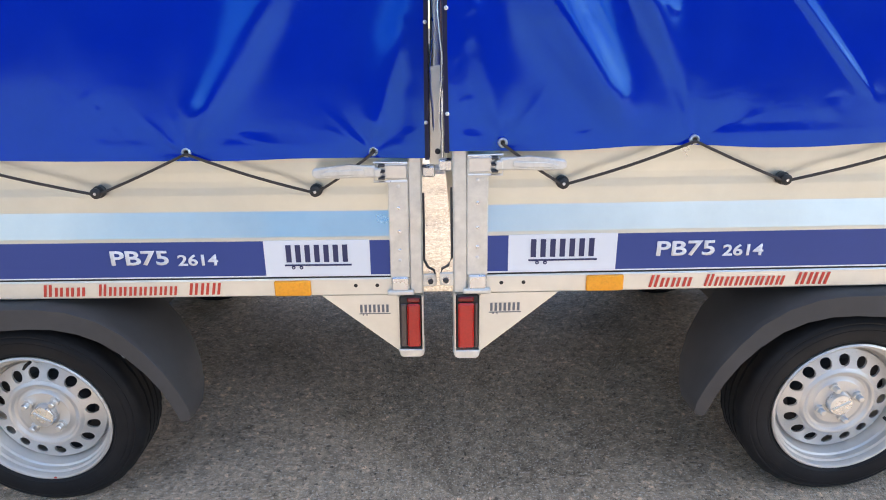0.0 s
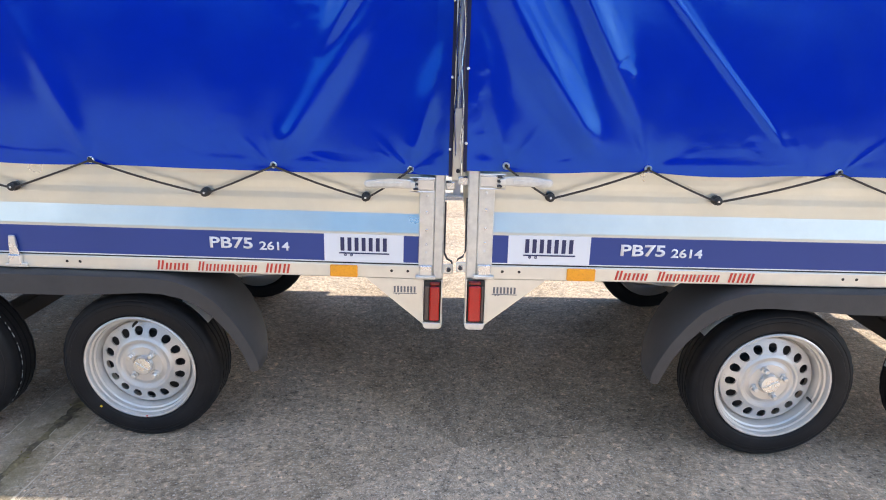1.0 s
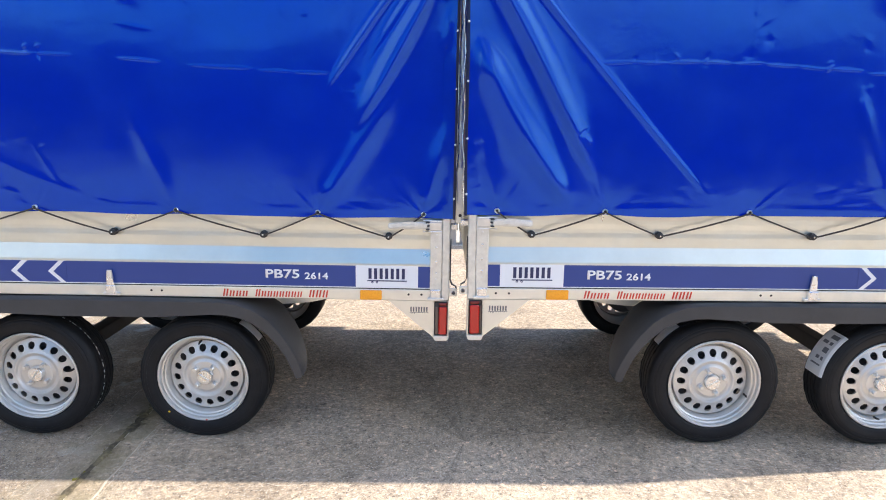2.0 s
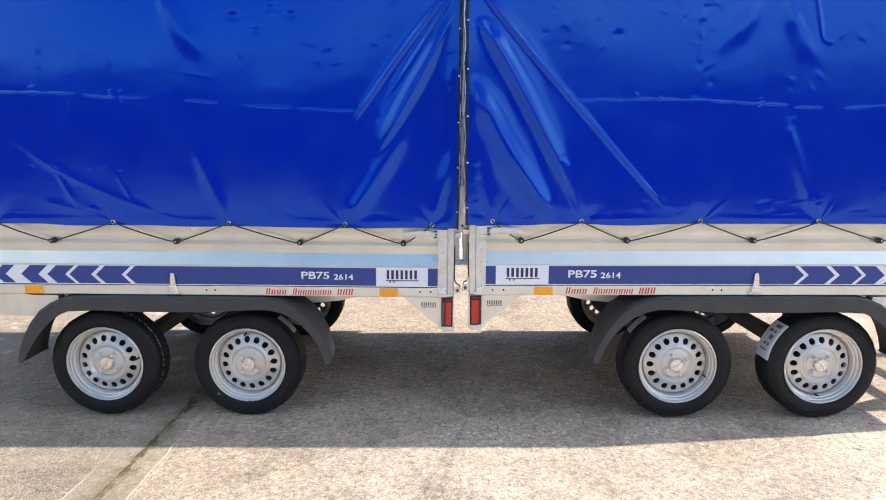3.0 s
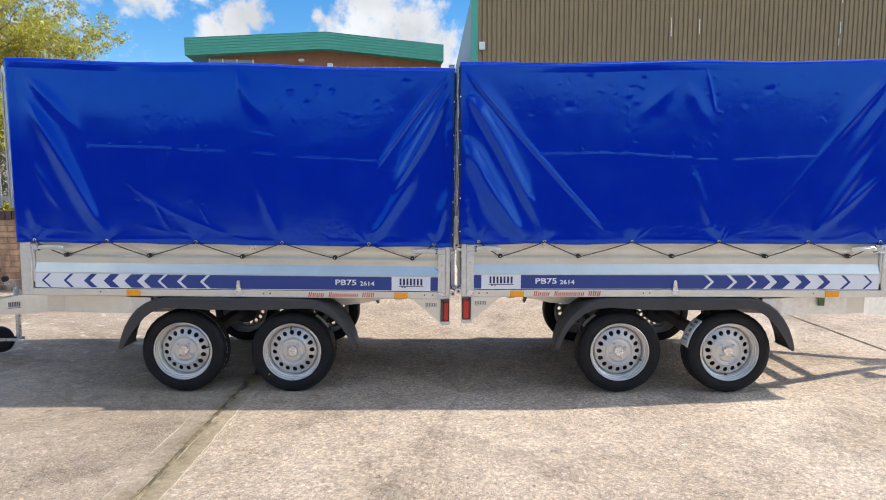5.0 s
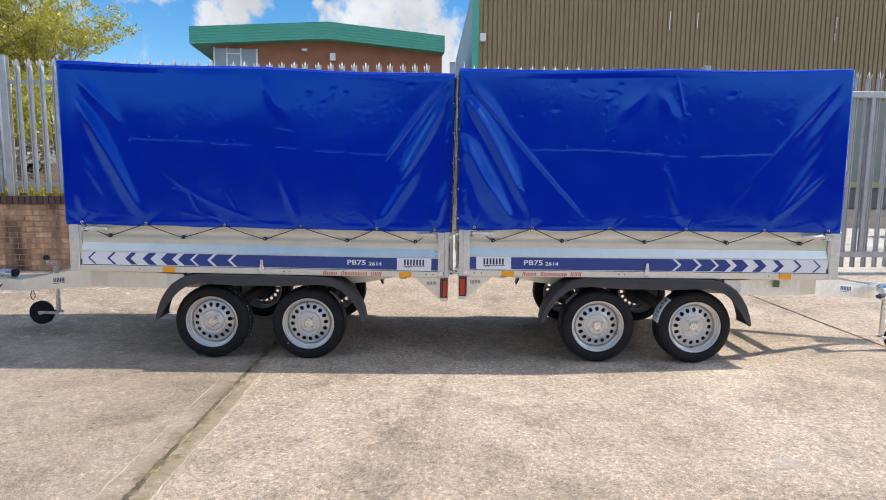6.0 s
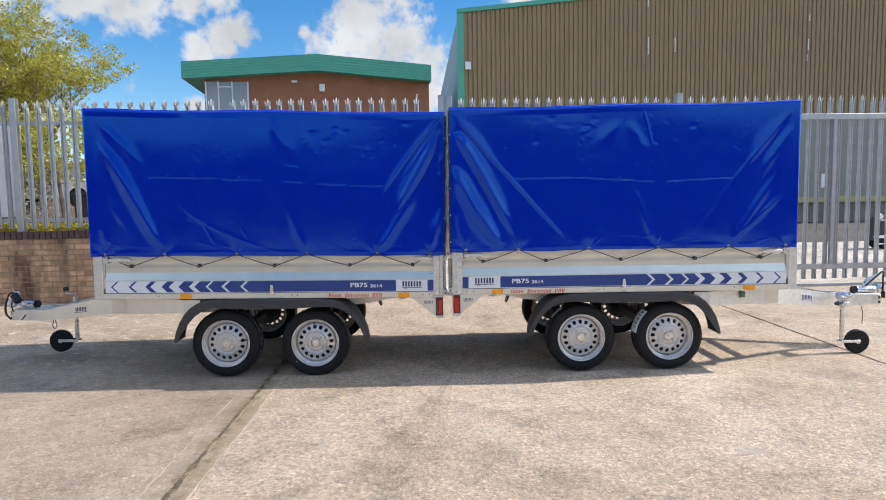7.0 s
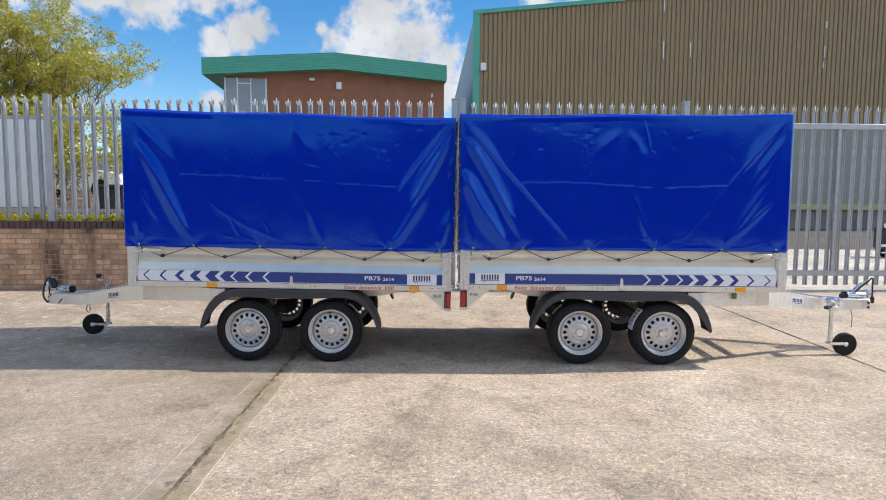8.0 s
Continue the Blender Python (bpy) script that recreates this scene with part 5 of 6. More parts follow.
# ---- tarpaulin covers ----
def lattice_noise(x, y, seed):
    """Smooth noise from -1 to 1 over arrays, by values hashed on a lattice."""
    xi, yi = np.floor(x), np.floor(y)
    fx, fy = x - xi, y - yi
    fx, fy = fx ** 3 * (fx * (6 * fx - 15) + 10), fy ** 3 * (fy * (6 * fy - 15) + 10)

    def value(a, b):
        q = np.sin(a * 127.1 + b * 311.7 + seed * 74.7) * 43758.5453
        return (q - np.floor(q)) * 2 - 1

    low = value(xi, yi) * (1 - fx) + value(xi + 1, yi) * fx
    high = value(xi, yi + 1) * (1 - fx) + value(xi + 1, yi + 1) * fx
    return low * (1 - fy) + high * fy


def add_crease(D, U, Z, pts, up, low, amp, sharp=1.6, head=0.15, tail=0.25, seed=0.0):
    """A fold along two or three points (a bent line), with an upper and a lower flank of their own widths and a crest of given height."""
    P = [np.array(p, float) for p in pts]
    if len(P) == 2:
        P = [P[0], (P[0] + P[1]) / 2, P[1]]
    mid = 2 * P[1] - (P[0] + P[2]) / 2
    ts = np.linspace(0, 1, 15)
    C = np.array([(1 - t) ** 2 * P[0] + 2 * t * (1 - t) * mid + t * t * P[2] for t in ts])
    reach = 2.6 * max(up, low)
    box_in = (U > C[:, 0].min() - reach) & (U < C[:, 0].max() + reach) & (Z > C[:, 1].min() - reach) & (Z < C[:, 1].max() + reach)
    if not box_in.any():
        return
    u, z = U[box_in], Z[box_in]
    best, share, side = np.full(u.shape, 9.0), np.zeros(u.shape), np.ones(u.shape)
    for k in range(14):
        a, d = C[k], C[k + 1] - C[k]
        f = np.clip(((u - a[0]) * d[0] + (z - a[1]) * d[1]) / (d @ d), 0, 1)
        du, dz = u - a[0] - f * d[0], z - a[1] - f * d[1]
        q = np.hypot(du, dz)
        n = np.array((-d[1], d[0])) * (1 if d[0] > 0 else -1)
        closer = q < best
        best = np.where(closer, q, best)
        share = np.where(closer, (k + f) / 14, share)
        side = np.where(closer, du * n[0] + dz * n[1], side)
    # folds run out of a point and spread towards their lower end
    spread = np.clip(share / 0.55, 0, 1)
    wide = np.where(share < 0.55, 0.30 + 0.70 * spread * (2 - spread), 0.55 + 0.45 * np.sin(np.pi * np.clip(0.5 + (share - 0.55) / 0.9, 0.0, 0.98)))
    wob = 1 + 0.16 * lattice_noise(share * 4, share * 0 + seed, 2.0)
    w = np.where(side > 0, up, low) * wide * (0.85 + 0.3 * wob - 0.15)
    fa, fb = np.clip(share / min(0.5, head * 1.8), 0, 1), np.clip((1 - share) / tail, 0, 1)
    D[box_in] += amp * wob * np.exp(-(best / w) ** sharp) * fa * fa * (3 - 2 * fa) * fb * fb * (3 - 2 * fb)


def cloth_relief(U, Z, seed, folds, level, crumpled, dents, z0):
    """Metres by which the cloth stands out from its plane."""
    rr = random.Random(seed)
    D = np.zeros_like(U)
    for freq, high, turn in ((1.7, 0.0034, 0.5), (3.1, 0.0012, 1.1), (6.1, 0.00045, 0.2)):
        cu, cz = U * math.cos(turn) + Z * math.sin(turn), Z * math.cos(turn) - U * math.sin(turn)
        D += high * lattice_noise(cu * freq + seed, cz * freq, seed + freq)
    hf = np.clip((Z - z0) / 1.08, 0, 1)
    D += 0.010 * np.sin(np.pi * hf) * lattice_noise(U * 0.9, U * 0 + seed, 3)
    for k, f in enumerate(folds):
        add_crease(D, U, Z, *f, seed=k * 1.7 + seed)
    # broken level crease from its packing, with a knot of small wrinkles here and there
    for a, b in level:
        (ua, za), (ub, zb) = a, b
        n = max(1, int(abs(ub - ua) / 0.11))
        for k in range(n):
            pa = (ua + (ub - ua) * k / n, za + (zb - za) * k / n + rr.uniform(-0.003, 0.003))
            pb = (ua + (ub - ua) * (k + 1.1) / n, za + (zb - za) * (k + 1.1) / n + rr.uniform(-0.003, 0.003))
            pm = ((pa[0] + pb[0]) / 2, (pa[1] + pb[1]) / 2 + rr.uniform(-0.004, 0.004))
            add_crease(D, U, Z, (pa, pm, pb), 0.0045, 0.0036, rr.uniform(0.0008, 0.0019), 1.6, 0.12, 0.12, rr.uniform(0, 9))
            if rr.random() < 0.34:
                uc = rr.uniform(pa[0], pb[0])
                for j in range(3):
                    an = rr.uniform(0, math.pi)
                    ln = rr.uniform(0.010, 0.030)
                    oz = za + rr.uniform(-0.02, 0.02)
                    add_crease(D, U, Z, ((uc - ln * math.cos(an), oz - ln * math.sin(an)), (uc + ln * math.cos(an), oz + ln * math.sin(an))), 0.005, 0.005, rr.uniform(-0.0014, 0.0014), 1.8, 0.3, 0.3)
    # crumpled fields: short wrinkles and shallow dimples
    for ua, ub, za, zb, count, strength in crumpled:
        for k in range(count):
            uc, zc = rr.uniform(ua, ub), rr.uniform(za, zb)
            an, ln = rr.choice((rr.uniform(-0.5, 0.5), rr.uniform(0.7, 1.3), rr.uniform(1.9, 2.5))), rr.uniform(0.012, 0.05)
            bend = rr.uniform(-0.3, 0.3) * ln
            pa = (uc - ln * math.cos(an), zc - ln * math.sin(an))
            pb = (uc + ln * math.cos(an), zc + ln * math.sin(an))
            add_crease(D, U, Z, (pa, (uc - bend * math.sin(an), zc + bend * math.cos(an)), pb), rr.uniform(0.008, 0.020), rr.uniform(0.008, 0.016), strength * rr.uniform(-0.5, 0.62), 2.0, 0.5, 0.5)
    for uc, zc, r, deep in dents:
        D -= deep * np.exp(-((U - uc) ** 2 + ((Z - zc) * 1.3) ** 2) / (r * r))
    # pleats that run out from the eyelets, a sewn hem standing proud
    for k, g in enumerate(GROM):
        du, dz = U - g, Z - 0.955
        r = np.hypot(du, dz)
        th = np.arctan2(dz, du)
        D += np.where(r < 0.5, (0.0009 + 0.0005 * math.sin(g * 31 + seed)) * np.minimum(1, r / 0.05) * np.exp(-r / 0.10) * np.cos(5 * th + g * 9 + seed) - 0.004 * np.exp(-(r / 0.05) ** 2), 0)
        for j in range(3):
            an = rr.uniform(0.5, 2.6)
            ln = rr.uniform(0.06, 0.20)
            add_crease(D, U, Z, ((g + 0.02 * math.cos(an), 0.965), (g + ln * math.cos(an), 0.965 + ln * math.sin(an))), 0.010, 0.008, rr.uniform(0.0005, 0.0014), 1.8, 0.1, 0.8)
        if k + 1 < len(GROM):
            for j in range(4):
                uc = rr.uniform(g + 0.05, GROM[k + 1] - 0.05)
                ln = rr.uniform(0.03, 0.09)
                zc = rr.uniform(0.985, 1.05)
                add_crease(D, U, Z, ((uc - ln, zc - rr.uniform(0, 0.03)), (uc + ln, zc + rr.uniform(0, 0.03))), 0.010, 0.008, rr.uniform(-0.0005, 0.0009), 1.9, 0.4, 0.4)
    D += 0.0009 * np.exp(-((Z - (z0 + 0.026)) / 0.014) ** 2) * (0.6 + 0.4 * np.sin(U * 9 + seed))
    return D


def build_cover(s, origin, seed, front, flare, folds, level, crumpled, dents):
    C = thing("tarpaulin_cover", origin, "glossy royal blue vinyl tarpaulin laced over the trailer's hoop frame", "tarpaulin", "tarpaulin covers")
    U0, U1, Z0 = 0.036, front, 0.945
    NU, NZ = 780, 420
    us = np.linspace(U0, U1, NU + 1)
    run = (us - U0) / (U1 - U0)
    ztop = 1.998 + 0.022 * run - 0.0108 * np.sin(2 * np.pi * run) ** 2
    rows = np.linspace(0, 1, NZ + 1)[:, None]
    U = np.repeat(us[None, :], NZ + 1, 0)
    Z = Z0 + (ztop[None, :] - Z0) * rows
    D = cloth_relief(U, Z, seed, folds, level, crumpled, dents, Z0)
    edge = np.minimum(np.minimum(1, run * 55), np.minimum((1 - run) * 40, 1))[None, :] * np.minimum(1, (1 - rows) * 30)
    Z[0] += 0.005 * lattice_noise(us * 4, us * 0 + seed, 2)
    R = 0.022
    turn = np.clip(np.maximum((us - (U1 - R)) / R, 0), 0, 1)
    back = R * (1 - np.sqrt(1 - turn ** 2))
    # the front end hangs slightly wider at the top
    loops = [np.stack([s * (us + flare * run ** 6 * rows[j]), -0.012 - D[j] * edge[j] + back, Z[j]], 1) for j in range(NZ + 1)]
    us = us + flare * run ** 6
    # rounded eaves and roof, then the far side
    drop = 0.6 * back
    for k in range(1, 9):
        a = math.pi / 2 * k / 8
        loops.append(np.stack([s * us, np.maximum(us * 0 - 0.012 + 0.030 * (1 - math.cos(a)), back - 0.012), ztop - 0.003 + 0.029 * math.sin(a) - drop * k / 8 + 0.0012 * lattice_noise(us * 9, us * 0, seed)], 1))
    for v, dz in ((0.35, 0.034), (0.75, 0.038), (1.15, 0.034), (1.485, 0.026), (1.505, 0.014)):
        loops.append(np.stack([s * us, us * 0 + v, ztop + dz - drop + 0.004 * lattice_noise(us * 12, us * 0 + v * 3, seed)], 1))
    loops.append(np.stack([s * us, us * 0 + 1.512, ztop], 1))
    loops.append(np.stack([s * us, us * 0 + 1.512, us * 0 + Z0], 1))
    n, w = len(loops), NU + 1
    at = np.arange(n * w).reshape(n, w)
    quads = np.stack([at[:-1, :-1], at[:-1, 1:], at[1:, 1:], at[1:, :-1]], -1).reshape(-1, 4)
    if s < 0:
        quads = quads[:, ::-1]
    faces = quads.tolist()
    faces.append(at[:, 0].tolist() if s > 0 else at[::-1, 0].tolist())
    faces.append(at[::-1, -1].tolist() if s > 0 else at[:, -1].tolist())
    me = bpy.data.meshes.new("cloth")
    me.from_pydata(np.concatenate(loops).tolist(), [], faces)
    me.materials.append(M["vinyl"])
    me.shade_smooth()
    me.set_sharp_from_angle(angle=radians(60))
    new("cloth", me).parent = C
    # eyelets, cord and hooks along the bottom
    for g in GROM:
        ring = bmesh.new()
        add_lathe(ring, [(0.0050, 0.004), (0.0050, -0.002), (0.0078, -0.004), (0.0103, -0.002), (0.0106, 0.004)], (s * g, -0.012, 0.959), 18)
        part("eyelet", ring, M["bright"], C, "bright metal eyelet", 50)
        part("eyelet_hole", lathe([(0.0, -0.0006), (0.0051, -0.0006), (0.0051, 0.003)], (s * g, -0.012, 0.959), 14), M["black"], C)
    # dark band, fastening wire and studs down the rear edge
    bm = bmesh.new()
    zs = [0.94 + 1.05 * k / 30 for k in range(31)]
    band = [[bm.verts.new((s * (U0 + du + 0.0025 * noise.noise(Vector((z * 3, seed, du * 40)))), v, z)) for du, v in ((0.004, -0.0145), (-0.005, -0.013), (-0.007, 0.012), (0.0, 0.014))] for z in zs]
    for a, b in zip(band, band[1:]):
        for k in range(4):
            bm.faces.new((a[k], a[(k + 1) % 4], b[(k + 1) % 4], b[k]))
    bm.faces.new(band[0])
    bm.faces.new(band[-1])
    part("edge_band", bm, M["vinyl_edge"], C, "dark navy sewn edge band", 40)
    wz = [(s * (U0 - 0.011 - 0.004 * math.sin(k * 1.3)), 0.004 + 0.006 * math.cos(k * 0.9), 0.96 + 1.03 * k / 24) for k in range(25)]
    part("edge_wire", tube(wz, 0.0022, 6), M["bright"], C, "thin bright edge wire")
    for zk in (1.02, 1.22, 1.42, 1.62, 1.82):
        part("stud", lathe([(0.0042, 0.006), (0.0042, -0.003), (0.002, -0.0045)], (s * (U0 + 0.001), -0.013, zk), 10, cap_last=True), M["bright"], C)
    seq = []
    for k in range(6):
        seq.append((GROM[k], 0.957, -0.012))
        if k < 5:
            seq.append((KNOB[k], 0.865, 0.004))
    pts = []
    for (u0, z0, v0), (u1, z1, v1) in zip(seq, seq[1:]):
        for f in np.linspace(0, 1, 7)[(0 if not pts else 1):]:
            pts.append((s * (u0 + (u1 - u0) * f), v0 + (v1 - v0) * f - 0.010 * math.sin(math.pi * f) - 0.006, z0 + (z1 - z0) * f - 0.002 * math.sin(math.pi * f)))
    part("lacing_cord", tube(pts, 0.0033, 6), M["cord"], C, "black elastic lacing cord", 60)
    for k in KNOB:
        part("cord_hook", lathe([(0.0, 0.012), (0.0135, 0.012), (0.014, 0.001), (0.006, -0.001), (0.006, -0.007), (0.0115, -0.009), (0.012, -0.013), (0.008, -0.016), (0.0, -0.016)], (s * k, 0.006, 0.869), 16), M["black"], C, "black plastic cord hook", 40)
        part("hook_screw", lathe([(0.0, -0.0175), (0.0032, -0.0172), (0.0036, -0.0155)], (s * k, 0.006, 0.869), 10), M["bright"], C, "", 40)
    return C


# folds: the line of the crest as (u, height), widths of the upper and the lower flank, how far it stands out, sharpness, fades
FOLDS_RIGHT = [
    (((0.05, 1.99), (0.49, 1.49), (0.93, 1.01)), 0.010, 0.013, 0.0042, 1.7, 0.12, 0.12),
    (((0.05, 1.99), (0.24, 1.775), (0.44, 1.54)), 0.030, 0.016, 0.0097, 1.9, 0.20, 0.50),
    (((0.06, 1.83), (0.235, 1.595), (0.53, 1.03)), 0.048, 0.030, 0.0231, 1.9, 0.20, 0.22),
    (((0.06, 1.60), (0.18, 1.345), (0.43, 0.965)), 0.052, 0.060, 0.0238, 1.9, 0.20, 0.12),
    (((0.06, 1.36), (0.15, 0.97)), 0.036, 0.030, 0.0052, 1.9, 0.20, 0.12),
    (((1.33, 1.92), (1.08, 1.66)), 0.050, 0.040, 0.0037, 1.9, 0.20, 0.50),
    (((1.36, 1.92), (1.54, 1.62)), 0.040, 0.045, 0.0043, 1.9, 0.20, 0.40),
]
FOLDS_RIGHT += [
    (((1.48, 2.00), (1.52, 1.86), (1.55, 1.73)), 0.011, 0.010, 0.0023, 1.7, 0.12, 0.15),
    (((1.55, 1.735), (1.60, 1.725)), 0.008, 0.010, 0.0013, 1.7, 0.20, 0.30),
    (((1.03, 1.95), (1.035, 1.68), (1.03, 1.38)), 0.009, 0.009, 0.0006, 1.7, 0.20, 0.40),
    (((1.41, 1.46), (1.48, 1.25), (1.59, 0.975)), 0.030, 0.030, 0.0041, 1.9, 0.60, 0.12),
    (((2.615, 1.99), (2.19, 1.48), (1.80, 1.00)), 0.018, 0.024, 0.0015, 1.8, 0.20, 0.30),
    (((2.62, 2.00), (2.42, 1.76), (2.24, 1.52)), 0.045, 0.030, 0.0068, 1.9, 0.20, 0.50),
    (((2.62, 1.87), (2.47, 1.64), (2.31, 1.38)), 0.045, 0.038, 0.0068, 1.9, 0.20, 0.40),
]
FOLDS_RIGHT += [
    (((2.56, 1.60), (2.34, 1.255), (2.15, 0.97)), 0.042, 0.034, 0.0068, 1.9, 0.30, 0.12),
    (((2.60, 1.40), (2.20, 1.02)), 0.024, 0.022, 0.0040, 1.9, 0.40, 0.15),
    (((0.45, 1.24), (0.49, 1.20)), 0.008, 0.008, 0.0013, 1.7, 0.30, 0.30),
    (((0.42, 1.22), (0.47, 1.26)), 0.007, 0.007, -0.0011, 1.7, 0.30, 0.30),
]
LEVEL_RIGHT = [((0.50, 1.487), (1.07, 1.488)), ((1.07, 1.488), (1.42, 1.463)), ((1.44, 1.452), (1.57, 1.450)), ((1.66, 1.452), (2.16, 1.468))]
CRUMPLED_RIGHT = [(0.95, 1.10, 1.50, 1.95, 22, 0.0016), (1.45, 2.30, 1.66, 1.96, 40, 0.0012), (0.35, 0.95, 1.70, 1.96, 12, 0.0012), (1.28, 1.62, 0.99, 1.10, 12, 0.0008), (1.36, 1.56, 1.35, 1.62, 8, 0.0014), (0.80, 1.02, 0.98, 1.06, 10, 0.0010), (0.055, 0.12, 1.0, 1.55, 8, 0.0010)]
DENTS_RIGHT = [(0.80, 1.93, 0.022, 0.0017), (0.46, 1.72, 0.014, 0.0012), (0.68, 1.76, 0.022, 0.0014), (1.86, 1.86, 0.020, 0.0014), (1.12, 1.92, 0.016, 0.0012)]
FOLDS_LEFT = [
    (((0.07, 1.99), (0.31, 1.69), (0.52, 1.39)), 0.017, 0.010, 0.0075, 1.7, 0.12, 0.25),
    (((0.06, 1.97), (0.22, 1.72), (0.37, 1.50)), 0.016, 0.010, 0.0052, 1.7, 0.12, 0.40),
    (((0.06, 1.90), (0.23, 1.575), (0.42, 1.25)), 0.050, 0.026, 0.0206, 1.9, 0.20, 0.28),
    (((0.16, 1.62), (0.33, 1.30), (0.55, 0.97)), 0.044, 0.044, 0.0093, 1.9, 0.40, 0.12),
    (((0.05, 1.34), (0.10, 1.16), (0.15, 0.98)), 0.036, 0.028, 0.0081, 1.9, 0.30, 0.12),
    (((0.05, 1.72), (0.09, 1.52)), 0.022, 0.018, 0.0046, 1.9, 0.20, 0.40),
    (((1.25, 1.40), (1.17, 1.18), (1.08, 0.965)), 0.034, 0.030, 0.0050, 1.9, 0.40, 0.12),
]
FOLDS_LEFT += [
    (((2.12, 1.45), (1.85, 1.20), (1.36, 0.99)), 0.018, 0.022, 0.0015, 1.7, 0.25, 0.20),
    (((1.90, 1.23), (1.80, 1.165)), 0.008, 0.009, 0.0011, 1.7, 0.30, 0.30),
    (((1.86, 1.21), (1.76, 1.02)), 0.013, 0.013, 0.0016, 1.7, 0.20, 0.40),
    (((1.33, 2.00), (1.27, 1.83), (1.13, 1.66)), 0.050, 0.040, 0.0053, 1.9, 0.20, 0.35),
    (((1.33, 2.00), (1.32, 1.84)), 0.012, 0.012, 0.0011, 1.7, 0.12, 0.40),
    (((1.27, 1.625), (1.11, 1.60)), 0.008, 0.008, 0.0011, 1.7, 0.30, 0.30),
    (((1.87, 1.52), (1.885, 1.28)), 0.011, 0.011, 0.0010, 1.7, 0.20, 0.40),
]
FOLDS_LEFT += [
    (((1.75, 1.51), (1.755, 1.42)), 0.010, 0.010, 0.0008, 1.7, 0.20, 0.40),
    (((2.60, 1.82), (2.42, 1.50), (2.15, 0.975)), 0.048, 0.050, 0.0150, 1.9, 0.20, 0.12),
    (((2.60, 1.97), (2.42, 1.76), (2.22, 1.54)), 0.046, 0.036, 0.0056, 1.9, 0.20, 0.40),
    (((2.58, 1.46), (2.41, 1.13)), 0.030, 0.026, 0.0037, 1.9, 0.40, 0.40),
    (((2.62, 1.28), (2.56, 1.00)), 0.030, 0.030, 0.0040, 1.9, 0.30, 0.20),
    (((2.235, 1.56), (2.23, 1.38)), 0.010, 0.010, 0.0008, 1.7, 0.12, 0.50),
    (((1.60, 1.22), (1.50, 1.03)), 0.011, 0.011, 0.0010, 1.7, 0.30, 0.30),
]
LEVEL_LEFT = [((2.23, 1.535), (1.74, 1.522)), ((1.70, 1.520), (1.42, 1.508)), ((1.26, 1.502), (1.11, 1.492)), ((1.01, 1.482), (0.79, 1.478)), ((0.76, 1.472), (0.51, 1.465))]
CRUMPLED_LEFT = [(0.50, 1.15, 1.66, 1.92, 44, 0.0012), (1.55, 1.90, 1.62, 1.80, 18, 0.0011), (0.36, 0.48, 1.26, 1.45, 8, 0.0010), (0.65, 1.0, 0.99, 1.08, 12, 0.0007), (0.055, 0.11, 1.0, 1.75, 10, 0.0010), (0.28, 0.55, 1.72, 1.96, 12, 0.0014), (1.5, 1.95, 1.0, 1.25, 10, 0.0016)]
DENTS_LEFT = [(1.02, 1.86, 0.020, 0.0028), (0.77, 1.87, 0.018, 0.0022), (0.86, 1.90, 0.016, 0.0013), (0.92, 1.80, 0.018, 0.0013), (0.33, 1.93, 0.020, 0.0017)]
cover_left = build_cover(-1, T_LEFT, 3, 2.700, 0.014, FOLDS_LEFT, LEVEL_LEFT, CRUMPLED_LEFT, DENTS_LEFT)
cover_right = build_cover(1, T_RIGHT, 8, 2.675, 0.0, FOLDS_RIGHT, LEVEL_RIGHT, CRUMPLED_RIGHT, DENTS_RIGHT)


# ---- planting and things beyond the fence ----
def leaf_cloud(clumps, size, mat, owner, name, per, seed):
    rr = np.random.RandomState(seed)
    pts, faces = [], []
    for (x, y, z), r in clumps:
        n = int(per * r * r)
        d = rr.normal(size=(n, 3))
        d /= np.linalg.norm(d, axis=1)[:, None]
        c = d * (r * rr.uniform(0.25, 1.0, n) ** 0.6)[:, None] * np.array([1, 1, 0.75]) + np.array([x, y, z])
        a = rr.normal(size=(n, 3))
        a /= np.linalg.norm(a, axis=1)[:, None]
        b = np.cross(a, rr.normal(size=(n, 3)))
        b /= np.linalg.norm(b, axis=1)[:, None]
        s = size * rr.uniform(0.6, 1.4, n)[:, None]
        base = len(pts)
        quad = np.stack([c - a * s, c + b * s * 0.45, c + a * s, c - b * s * 0.45], 1).reshape(-1, 3)
        faces += [(base + 4 * k, base + 4 * k + 1, base + 4 * k + 2, base + 4 * k + 3) for k in range(n)]
        pts += quad.tolist()
    me = bpy.data.meshes.new(name)
    me.from_pydata(pts, [], faces)
    me.materials.append(mat)
    ob = new(name, me)
    ob.parent = owner
    ob["kind"] = "stuff"
    return ob


